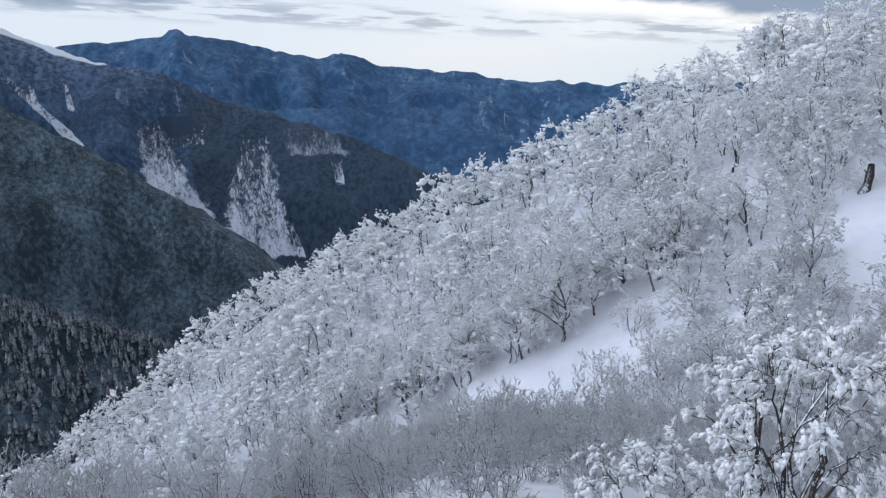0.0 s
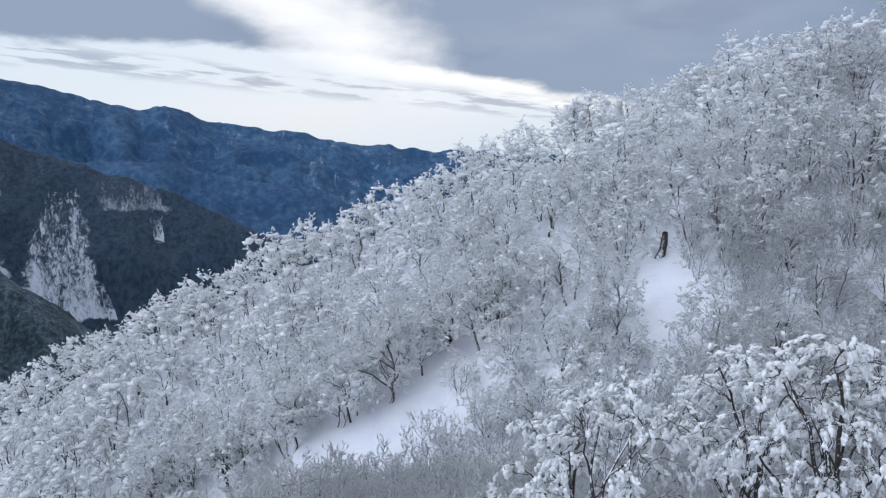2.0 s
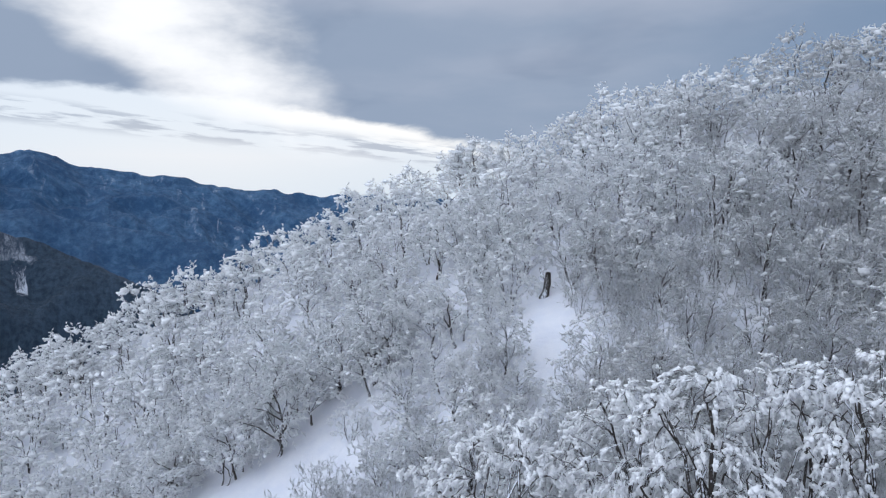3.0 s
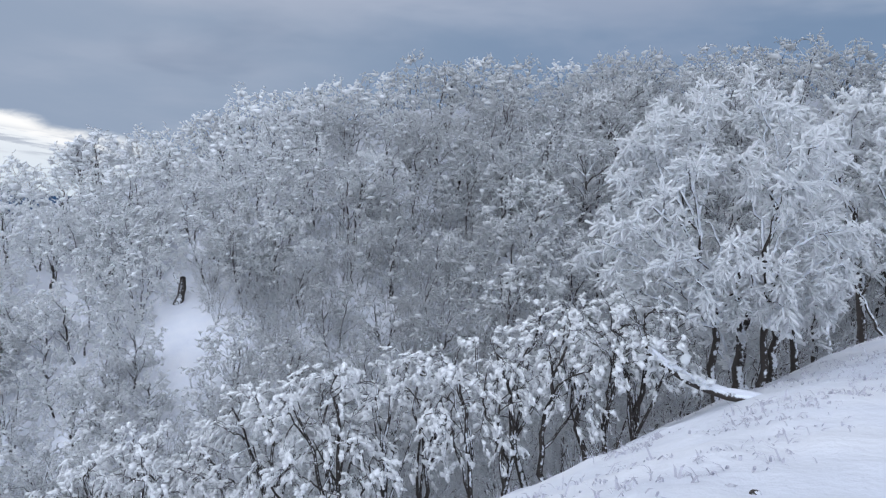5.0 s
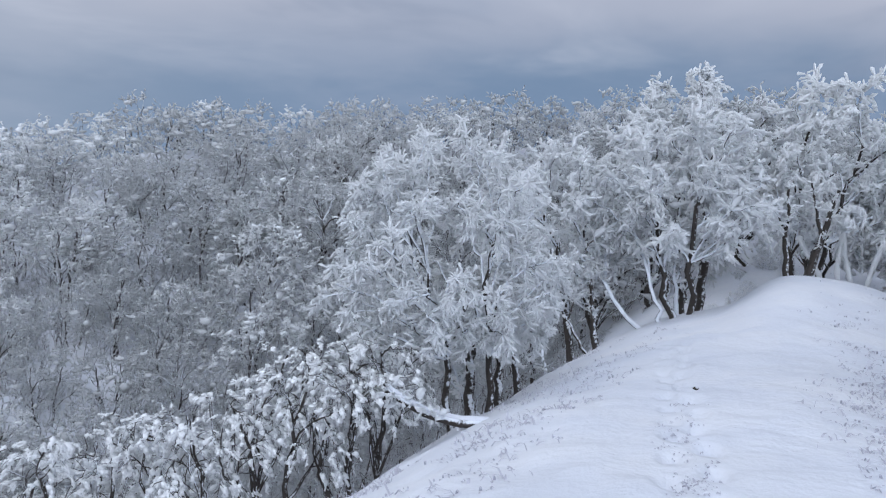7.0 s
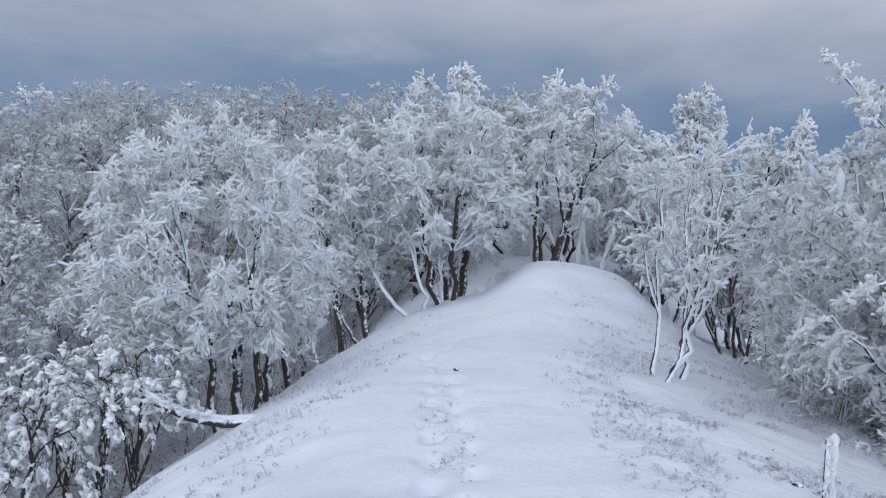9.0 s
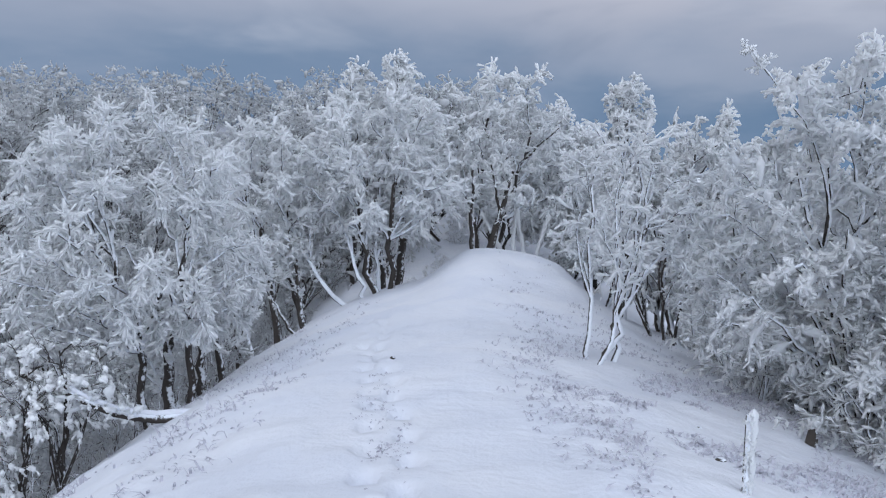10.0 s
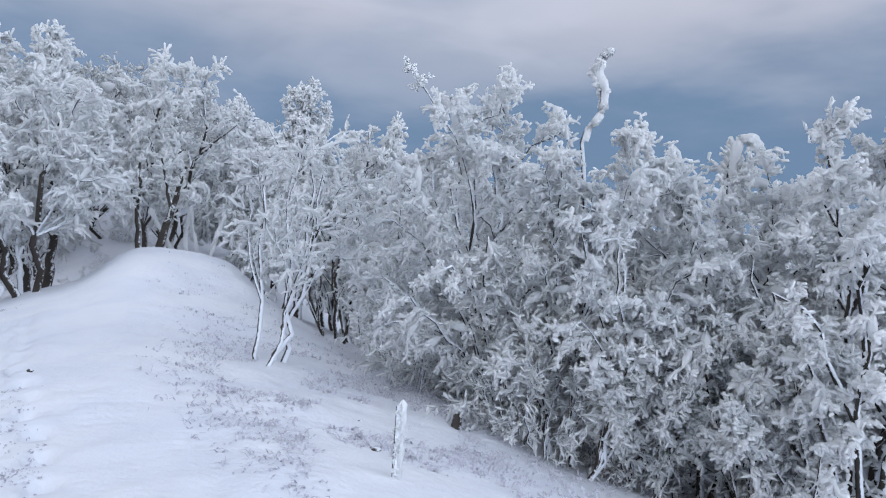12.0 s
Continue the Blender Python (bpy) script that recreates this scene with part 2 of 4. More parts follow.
# blue haze is put into these base colours, more with distance
HAZED_FRONT_FOREST = make_forest("near_conifers_hazed", (0.011, 0.027, 0.036, 1), (0.130, 0.185, 0.225, 1), 0.16, 0.5)
HAZED_MID_FOREST = make_forest("mid_conifers_hazed", (0.013, 0.040, 0.084, 1), (0.080, 0.145, 0.245, 1), 0.08, 0.9, True)
HAZED_FAR_FOREST = make_forest("far_conifers_hazed", (0.019, 0.078, 0.175, 1), (0.088, 0.195, 0.335, 1), 0.03, 0.8)


# ---- the shape of the land ----
def lattice(ix, iy, seed):
    v = np.sin(ix * 127.1 + iy * 311.7 + seed * 74.7) * 43758.5453
    return v - np.floor(v)


def value_noise(x, y, seed=0):
    ix, iy = np.floor(x), np.floor(y)
    fx, fy = x - ix, y - iy
    fx, fy = fx * fx * (3 - 2 * fx), fy * fy * (3 - 2 * fy)
    a, b = lattice(ix, iy, seed), lattice(ix + 1, iy, seed)
    c, d = lattice(ix, iy + 1, seed), lattice(ix + 1, iy + 1, seed)
    return a + (b - a) * fx + (c - a + (a - b - c + d) * fx) * fy - 0.5


def fractal(x, y, octaves=4, seed=0):
    total, gain = 0 * x, 1.0
    for k in range(octaves):
        total = total + gain * value_noise(x * 2.0 ** k + 17 * k, y * 2.0 ** k - 9 * k, seed + k)
        gain *= 0.5
    return total


# Crest lines: bearing in degrees, distance and height in metres.
SPUR = [(17, 84, 1.0), (9, 81, 10.0), (3, 80, 12.0), (-10, 82, 12.6), (-25, 85, 12.4), (-42, 86, 9.4), (-55, 88, 4.3), (-66, 90, -2.6), (-77, 94, -10), (-89, 100, -20.4),
        (-99, 108, -29), (-105.8, 113, -38), (-112.7, 120, -48.7), (-121.5, 128, -63), (-135, 140, -85)]


def crest(rows):
    """Bearing, distance and the angle above the horizon, turned into heights."""
    return [(az, dist, EYE_Z + dist * math.tan(radians(el))) for az, dist, el in rows]


FOREHILL = crest([(-140, 700, -8), (-130, 680, -11.8), (-123.3, 650, -15.1), (-120, 640, -16.8), (-116.6, 620, -18.9), (-113.5, 610, -20.2), (-108, 600, -24)])
SHOULDER = crest([(-140, 1500, 8), (-128, 1400, 2.0), (-120.9, 1300, -2.0), (-116.9, 1250, -4.9), (-112.9, 1200, -7.7), (-108.6, 1150, -11.5), (-106, 1100, -14.6), (-101, 1050, -19)])
MIDHILL = crest([(-140, 2500, 6), (-126, 2400, 3.9), (-120, 2300, 2.8), (-116.9, 2250, 1.3), (-114.6, 2200, 0.5), (-110, 2150, -0.7), (-106.3, 2100, -2.9), (-101.4, 2000, -4.5),
                 (-96.4, 1900, -6.3), (-92.1, 1800, -8.7), (-86, 1700, -12)])
BACKHILL = crest([(-110, 3000, -2.5), (-103, 3000, -3.6), (-97.6, 2950, -3.7), (-93, 2900, -4.9), (-88, 2800, -5.8), (-82, 2700, -7.5), (-70, 2600, -9)])
RANGE = crest([(-150, 4100, 1.0), (-125, 4000, 1.2), (-115.5, 3950, 1.6), (-111, 3950, 1.85), (-110.1, 3950, 2.05), (-109.6, 3950, 2.45), (-109.1, 3950, 2.6), (-108.7, 3950, 2.35), (-108.2, 3950, 2.0), (-107.5, 3950, 1.8), (-105.4, 3950, 1.4), (-102, 3900, 0.7), (-99.3, 3900, 0.0),
               (-97.4, 3900, 0.25), (-94.3, 3900, -0.8), (-89, 3850, -1.4), (-83, 3850, -2.5), (-80.9, 3850, -2.45), (-77.9, 3800, -3.0), (-76, 3800, -2.8), (-65, 3800, -3.2), (-40, 3900, -4)])


def ridge(x, y, rows, slope, end=0.95, with_crest=False):
    """Height of a ridge whose sides fall from its crest line at a slope, and the depth below the crest."""
    best, top = np.full(np.shape(x), -1e4), np.full(np.shape(x), -1e4)
    for (a0, d0, z0), (a1, d1, z1) in zip(rows, rows[1:]):
        (x0, y0), (x1, y1) = bearing(a0, d0), bearing(a1, d1)
        dx, dy = x1 - x0, y1 - y0
        span = math.hypot(dx, dy)
        u, p = ((x - x0) * dx + (y - y0) * dy) / span, np.abs((x - x0) * dy - (y - y0) * dx) / span
        past = np.maximum(np.maximum(-u, u - span), 0)
        line = z0 + np.clip(u / span, 0, 1) * (z1 - z0)
        here = line - slope * p - max(slope, end) * past
        top = np.where(here > best, line, top)
        best = np.maximum(best, here)
    return (best, top) if with_crest else best


RIDGE_AZ = radians(4.0)


def home_ridge(x, y):
    """The narrow snowy ridge underfoot: a dome in section, steep to the left and gentler to the right."""
    along = x * math.sin(RIDGE_AZ) + y * math.cos(RIDGE_AZ)
    across = x * math.cos(RIDGE_AZ) - y * math.sin(RIDGE_AZ)
    left, right = np.maximum(-across, 0), np.maximum(across, 0)
    drop_l = np.where(left < 5.2, 0.0764 * left ** 2, 2.066 + 0.79 * np.minimum(left - 5.2, 8) + 0.5 * np.clip(left - 13.2, 0, 32) + 0.82 * np.maximum(left - 45.2, 0))
    drop_l = drop_l * (1 + 0.45 * np.clip((-along - 2) / 22, 0, 1) * np.clip((left - 14) / 12, 0, 1))
    drop_r = np.where(right < 8.0, 0.0386 * right ** 2, 2.470 + 0.617 * (right - 8.0))
    top = 1.05 * np.exp(-((across - 1.6) / 2.0) ** 4 - ((along - 21) / 5.0) ** 2)
    top = top - 0.5 * np.exp(-((along - 28) / 4.0) ** 2) + 0.21 * np.clip(along - 28, 0, 16)
    top = top - 0.02 * np.maximum(-along - 4, 0) ** 1.4
    return top - drop_l - drop_r


def blend_max(a, b, soft):
    return np.maximum(a, b) + soft * np.log1p(np.exp(-np.abs(a - b) / soft))


def trail(x, y):
    """Boot prints, left and right in turn, along the crest: a depth of 0 to 1."""
    stride = 0.34
    k = np.floor(y / stride)
    centre = -0.05 - 0.020 * y + 0.10 * np.sin(y * 0.4) + np.where(k % 2 > 0.5, 0.12, -0.12) + 0.12 * (lattice(k, 3 * k, 5) - 0.5)
    print_ = np.exp(-(((x - centre) / 0.085) ** 2 + ((y - (k + 0.5) * stride) / 0.14) ** 2) ** 1.5)
    return print_ * np.clip((y - 2) / 2, 0, 1) * np.clip((18 - y) / 4, 0, 1)


def land(x, y, detail=True):
    x, y = np.asarray(x, float), np.asarray(y, float)
    r = np.hypot(x, y)
    near = blend_max(home_ridge(x, y), ridge(x, y, SPUR, 0.47), 1.2)
    near = near + np.clip((r - 18) / 40, 0, 1) * 1.6 * fractal(x / 14, y / 14, 3, 3)
    near = np.where(r > 240, near - (r - 240) * 0.45, near)
    if detail:
        fade = np.clip(1 - (r - 18) / 15, 0, 1)
        near = near + fade * (0.15 * fractal(x / 1.5, y / 2.0, 4, 11) + 0.020 * fractal(x * 3.1, y * 3.1, 2, 5))
        near = near - 0.17 * trail(x, y) + fade * np.clip(0.06 - 0.05 * (x - 0.4), 0.05, 0.14) * np.maximum(value_noise(x * 2.3, y * 1.7, 9), 0)
    return near


def far_ridges(x, y):
    heights = []
    for rows, slope, amp, size, rough in ((FOREHILL, 0.60, 14, 90, 0.26), (SHOULDER, 0.62, 36, 150, 0.24), (MIDHILL, 0.55, 70, 230, 0.14), (BACKHILL, 0.5, 90, 300, 0.12), (RANGE, 0.48, 200, 380, 0.12)):
        h, top = ridge(x, y, rows, slope, 0.95, True)
        depth = np.clip((top - h) / (3 * amp), 0.0, 1)
        ribs = np.abs(fractal(x / size, y / size, 5, int(size))) * 2.0
        heights.append(h - depth * amp * (ribs - 0.35) * 1.5 + rough * amp * fractal(x / (size * 0.22), y / (size * 0.22), 5, 77))
    return heights


def full_land(x, y):
    """The whole land and, for each place, which ridge it belongs to."""
    near = land(x, y)
    stack = np.stack([near, *far_ridges(x, y), np.full(np.shape(x), -980.0)])
    r = np.hypot(x, y)
    stack[1:] = np.where(r < 330, -5000, stack[1:])
    return stack.max(0), stack.argmax(0)


def height(x, y):
    return float(land(np.array([x]), np.array([y]), False)[0])


def mesh_from(name, verts, faces, materials=(), smooth=True, slots=None):
    me = bpy.data.meshes.new(name)
    verts, faces = np.asarray(verts, np.float32), np.asarray(faces, np.int32)
    k = faces.shape[1]
    me.vertices.add(len(verts))
    me.vertices.foreach_set("co", verts.ravel())
    me.loops.add(faces.size)
    me.loops.foreach_set("vertex_index", faces.ravel())
    me.polygons.add(len(faces))
    me.polygons.foreach_set("loop_start", np.arange(len(faces), dtype=np.int32) * k)
    me.polygons.foreach_set("use_smooth", np.full(len(faces), smooth))
    for m in materials:
        me.materials.append(m)
    if slots is not None:
        me.polygons.foreach_set("material_index", np.asarray(slots, np.int32))
    me.update(calc_edges=True)
    return me


def build_ground():
    angles = np.concatenate([np.arange(-132, -72, 0.27), np.arange(-72, -35, 0.6), np.arange(-35, 36, 0.4), np.arange(36, 70, 0.5), np.arange(70, 228, 3.0)])
    rings = np.concatenate([np.geomspace(0.4, 3, 16)[:-1], np.geomspace(3, 26, 165)[:-1], np.geomspace(26, 250, 80)[:-1], np.geomspace(250, 1300, 50)[:-1], np.linspace(1300, 2500, 60)[:-1], np.linspace(2500, 3500, 28)[:-1], np.linspace(3500, 4150, 40)[:-1], np.linspace(4150, 4900, 5)])
    az, rr = np.radians(angles)[None, :], rings[:, None]
    x, y = rr * np.sin(az), rr * np.cos(az)
    z, owner = full_land(x, y)
    nr, na = z.shape
    verts = np.concatenate([np.stack([x, y, z], -1).reshape(-1, 3), [[0, 0, float(land(0.0, 0.0))]]])
    i, j = np.meshgrid(np.arange(nr - 1), np.arange(na), indexing="ij")
    k = (j + 1) % na
    faces = np.stack([i * na + j, (i + 1) * na + j, (i + 1) * na + k, i * na + k], -1).reshape(-1, 4)[:, ::-1]
    kind = owner[:-1, :].reshape(-1)
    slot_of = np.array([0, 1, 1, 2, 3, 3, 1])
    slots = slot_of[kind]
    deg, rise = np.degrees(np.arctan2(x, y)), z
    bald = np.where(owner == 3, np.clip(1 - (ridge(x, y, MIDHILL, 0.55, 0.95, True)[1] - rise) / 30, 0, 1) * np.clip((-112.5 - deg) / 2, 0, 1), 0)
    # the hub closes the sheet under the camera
    me = mesh_from("ground", verts, faces, (SNOW, HAZED_FRONT_FOREST, HAZED_MID_FOREST, HAZED_FAR_FOREST), True, slots)
    me.attributes.new("bald", "FLOAT", "POINT").data.foreach_set("value", np.append(bald.reshape(-1), 0.0).astype(np.float32))
    bm = bmesh.new()
    bm.from_mesh(me)
    bm.verts.ensure_lookup_table()
    hub = bm.verts[len(verts) - 1]
    for a in range(na):
        bm.faces.new((bm.verts[(a + 1) % na], bm.verts[a], hub)).smooth = True
    bm.to_mesh(me)
    bm.free()
    ob = new("ground", me)
    return tagged(ob, "snow-covered ridge and ravine with wooded mountains beyond", "ground", kind="structure")


build_ground()


# ---- rimed trees ----
def tube(points, radii, sides):
    """Vertices and quads of a tapering tube along points."""
    points, radii = np.asarray(points, float), np.asarray(radii, float)
    way = np.gradient(points, axis=0)
    way /= np.linalg.norm(way, axis=1, keepdims=True) + 1e-9
    side = np.cross(way, np.where(np.abs(way[:, 2:3]) > 0.9, [[1.0, 0, 0]], [[0, 0, 1.0]]))
    side /= np.linalg.norm(side, axis=1, keepdims=True) + 1e-9
    other = np.cross(way, side)
    a = np.arange(sides) / sides * 2 * math.pi
    ring = np.cos(a)[None, :, None] * side[:, None] + np.sin(a)[None, :, None] * other[:, None]
    verts = (points[:, None] + radii[:, None, None] * ring).reshape(-1, 3)
    n = len(points)
    i, j = np.meshgrid(np.arange(n - 1), np.arange(sides), indexing="ij")
    k = (j + 1) % sides
    faces = np.stack([i * sides + j, i * sides + k, (i + 1) * sides + k, (i + 1) * sides + j], -1).reshape(-1, 4)
    return verts, faces


def join(pieces):
    verts, faces, base = [], [], 0
    for v, f in pieces:
        verts.append(v)
        faces.append(f + base)
        base += len(v)
    return np.concatenate(verts), np.concatenate(faces)


SPLINTER = np.array([[0, 1, 3], [1, 2, 3], [2, 0, 3], [0, 2, 1]])
SPINDLE = np.array([[0, 1, 3], [1, 2, 3], [2, 0, 3], [1, 0, 4], [2, 1, 4], [0, 2, 4]])
KNOB = np.array([[0, 1, 3], [1, 4, 3], [1, 2, 4], [2, 5, 4], [2, 0, 5], [0, 3, 5], [3, 4, 6], [4, 5, 6], [5, 3, 6], [1, 0, 7], [2, 1, 7], [0, 2, 7]])


def clumps(rng, at, way, length, width, fine):
    """Knobs of rime: many small uneven lumps at given places."""
    n = len(at)
    way = way / (np.linalg.norm(way, axis=1, keepdims=True) + 1e-9)
    side = np.cross(way, rng.normal(size=(n, 3)))
    side /= np.linalg.norm(side, axis=1, keepdims=True) + 1e-9
    other = np.cross(way, side)

    def ring(share, scale):
        mid = at + way * (length * share)[:, None]
        flat = rng.uniform(0.75, 1.25, (n, 3)) * (width * scale)[:, None]
        return [mid + side * flat[:, :1], mid - 0.5 * side * flat[:, 1:2] + 0.87 * other * flat[:, 1:2], mid - 0.5 * side * flat[:, 2:3] - 0.87 * other * flat[:, 2:3]]

    if fine is None:
        rows, shape = ring(rng.uniform(0.0, 0.15, n), 1.0) + [at + way * length[:, None]], SPLINTER
        faces = (shape[None] + 4 * np.arange(n)[:, None, None]).reshape(-1, 3)
        return np.stack(rows, 1).reshape(-1, 3), faces
    if fine:
        rows, shape = ring(rng.uniform(0.05, 0.2, n), 0.8) + ring(rng.uniform(0.65, 0.85, n), 1.0), KNOB
    else:
        rows, shape = ring(rng.uniform(0.35, 0.65, n), 1.0), SPINDLE
    rows += [at + way * length[:, None], at - way * (0.2 * length)[:, None]]
    faces = (shape[None] + len(rows) * np.arange(n)[:, None, None]).reshape(-1, 3)
    return np.stack(rows, 1).reshape(-1, 3), faces


def ico_shape(level):
    bm = bmesh.new()
    bmesh.ops.create_icosphere(bm, subdivisions=level, radius=1.0)
    v = np.array([p.co[:] for p in bm.verts])
    f = np.array([[q.index for q in p.verts] for p in bm.faces])
    bm.free()
    return v, f


LUMP = ico_shape(1)


def pads(rng, at, way, radius, shape):
    """Soft pads of rime over twig ends, drawn out along the twig, with ragged fringes hanging below."""
    n = len(at)
    v, f = shape
    lump = v[None] * rng.uniform(0.55, 1.40, (n, len(v), 1)) * radius[:, None, None]
    lump[:, :, 2] *= np.where(v[None, :, 2] < -0.2, rng.uniform(0.3, 1.5, (n, len(v))), 0.55)
    way = way / (np.linalg.norm(way, axis=1, keepdims=True) + 1e-9)
    draw = np.einsum("ijk,ik->ij", lump, way) * rng.uniform(0.2, 1.0, (n, 1))
    lump += draw[:, :, None] * way[:, None]
    return (at[:, None] + lump).reshape(-1, 3), (f[None] + len(v) * np.arange(n)[:, None, None]).reshape(-1, 3)


def fronds(rng, lines, per, length, ratio, droop, fine):
    """Flat fans of rime fingers along twigs, like the vanes of a feather."""
    at, way = [], []
    for line in lines:
        flip = rng.normal(size=3) * 0.35
        for f in rng.uniform(0.05, 1.0, per):
            m, g = along(line, f)
            side = np.cross(g, [0, 0, 1.0] + flip)
            side /= np.linalg.norm(side) + 1e-9
            at.append(m)
            way.append(g * rng.uniform(0.4, 1.0) + side * rng.choice([-1, 1]) * rng.uniform(0.3, 1.0) + rng.normal(size=3) * 0.18 + [0.06, -0.03, 0.05 - droop])
    sizes = length * rng.uniform(0.55, 1.35, len(at))
    return clumps(rng, np.array(at), np.array(way), sizes, sizes * ratio * rng.uniform(0.75, 1.3, len(at)), fine)


def sleeve(rng, line, radius, sides=4):
    """Rime that has grown round a twig: a bumpy rod with a blunt end, thicker to windward."""
    n = len(line)
    rr = radius * rng.uniform(0.72, 1.28, n) * np.linspace(0.85, 1.0, n)
    rr[0] *= 0.7
    tip = line[-1] + (line[-1] - line[-2]) / (np.linalg.norm(line[-1] - line[-2]) + 1e-9) * radius * 0.8
    v, f = tube(np.vstack([line, tip]) + np.array([0.3, -0.1, 0.55]) * radius * 0.6, np.append(rr, radius * 0.25), sides)
    return v, triangles(f)


def grow(rng, start, way, length, radius, steps, wander, lift, taper=0.35):
    points, way = [np.array(start, float)], np.array(way, float)
    for _ in range(steps):
        way = way + rng.normal(size=3) * wander + np.array([0, 0, lift])
        way /= np.linalg.norm(way)
        points.append(points[-1] + way * length / steps)
    return np.array(points), np.linspace(radius, radius * taper, steps + 1)


def arch(rng, start, goal, rise, radius, steps, wander, taper=0.3):
    """A limb that climbs from its fork and bends over to its goal."""
    start, goal = np.array(start, float), np.array(goal, float)
    span = np.linalg.norm(goal - start)
    knee = start + (goal - start) * 0.5 + np.array([0, 0, rise * span]) + rng.normal(size=3) * wander * span
    t = np.linspace(0, 1, steps + 1)[:, None]
    points = (1 - t) ** 2 * start + 2 * t * (1 - t) * knee + t ** 2 * goal
    points[1:-1] += rng.normal(size=(steps - 1, 3)) * wander * (0.25 if steps < 6 else 0.13) * span
    return points, np.linspace(radius, radius * taper, steps + 1)


def along(points, t):
    f = min(t, 0.99) * (len(points) - 1)
    i = int(f)
    step = points[i + 1] - points[i]
    return points[i] + step * (f - i), step / (np.linalg.norm(step) + 1e-9)


def sprout(rng, lines, low, high, per, pull, side, lift, length, points, wander, droop):
    """Shoots along lines: each line gives off so many between two shares of its length, to either side. Returns their lines."""
    n, p, _ = lines.shape
    t = low + (high - low) * (np.arange(per)[None, :] + rng.uniform(0, 1, (n, per))) / per
    f = np.minimum(t, 0.999) * (p - 1)
    k = f.astype(int)
    row = np.arange(n)[:, None]
    step = lines[row, k + 1] - lines[row, k]
    start = (lines[row, k] + step * (f - k)[..., None]).reshape(-1, 3)
    way = (step / (np.linalg.norm(step, axis=-1, keepdims=True) + 1e-9)).reshape(-1, 3)
    off = rng.normal(size=way.shape)
    off -= way * (off * way).sum(1, keepdims=True)
    off /= np.linalg.norm(off, axis=1, keepdims=True) + 1e-9
    way = pull * way + side * off * rng.uniform(0.5, 1.3, (len(way), 1)) + np.asarray(lift)
    return shoots(rng, start, way, length * rng.uniform(0.6, 1.25, len(way)), points, wander, droop)


def shoots(rng, start, way, length, points, wander, droop):
    """Curved lines from given places: many at once."""
    way = way / (np.linalg.norm(way, axis=1, keepdims=True) + 1e-9)
    rows = [start]
    for _ in range(points - 1):
        way = way + rng.normal(size=way.shape) * wander - np.array([0, 0, droop])
        way = way / (np.linalg.norm(way, axis=1, keepdims=True) + 1e-9)
        rows.append(rows[-1] + way * (length / (points - 1))[:, None])
    return np.stack(rows, 1)


def rods(lines, radii, sides, flat=1.0):
    """Closed rods along many lines, triangles only; flat above one stretches them downward into vanes."""
    n, p, _ = lines.shape
    way = np.gradient(lines, axis=1)
    way /= np.linalg.norm(way, axis=2, keepdims=True) + 1e-9
    side = np.cross(way, np.where(np.abs(way[..., 2:3]) > 0.92, [1.0, 0, 0], [0, 0, 1.0]))
    side /= np.linalg.norm(side, axis=2, keepdims=True) + 1e-9
    other = np.cross(way, side) * flat
    a = np.arange(sides) / sides * 2 * math.pi + 0.5
    ring = np.cos(a)[:, None] * side[:, :, None] + np.sin(a)[:, None] * other[:, :, None]
    body = lines[:, :-1, None] + radii[:, :-1, None, None] * ring[:, :-1]
    verts = np.concatenate([body.reshape(n, -1, 3), lines[:, -1:]], 1)
    j = np.arange(sides)
    k = (j + 1) % sides
    faces = []
    for i in range(p - 2):
        a0, b0, a1, b1 = i * sides + j, i * sides + k, (i + 1) * sides + j, (i + 1) * sides + k
        faces += [np.stack([a0, b0, b1], 1), np.stack([a0, b1, a1], 1)]
    last = (p - 2) * sides
    faces.append(np.stack([last + j, last + k, np.full(sides, (p - 1) * sides)], 1))
    faces = np.concatenate(faces)
    return verts.reshape(-1, 3), (faces[None] + verts.shape[1] * np.arange(n)[:, None, None]).reshape(-1, 3)


def girth(rng, count, shape, width):
    """Uneven radii for rods, one row each."""
    return np.asarray(shape)[None] * rng.uniform(0.7, 1.3, (count, len(shape))) * width * rng.uniform(0.75, 1.3, (count, 1))


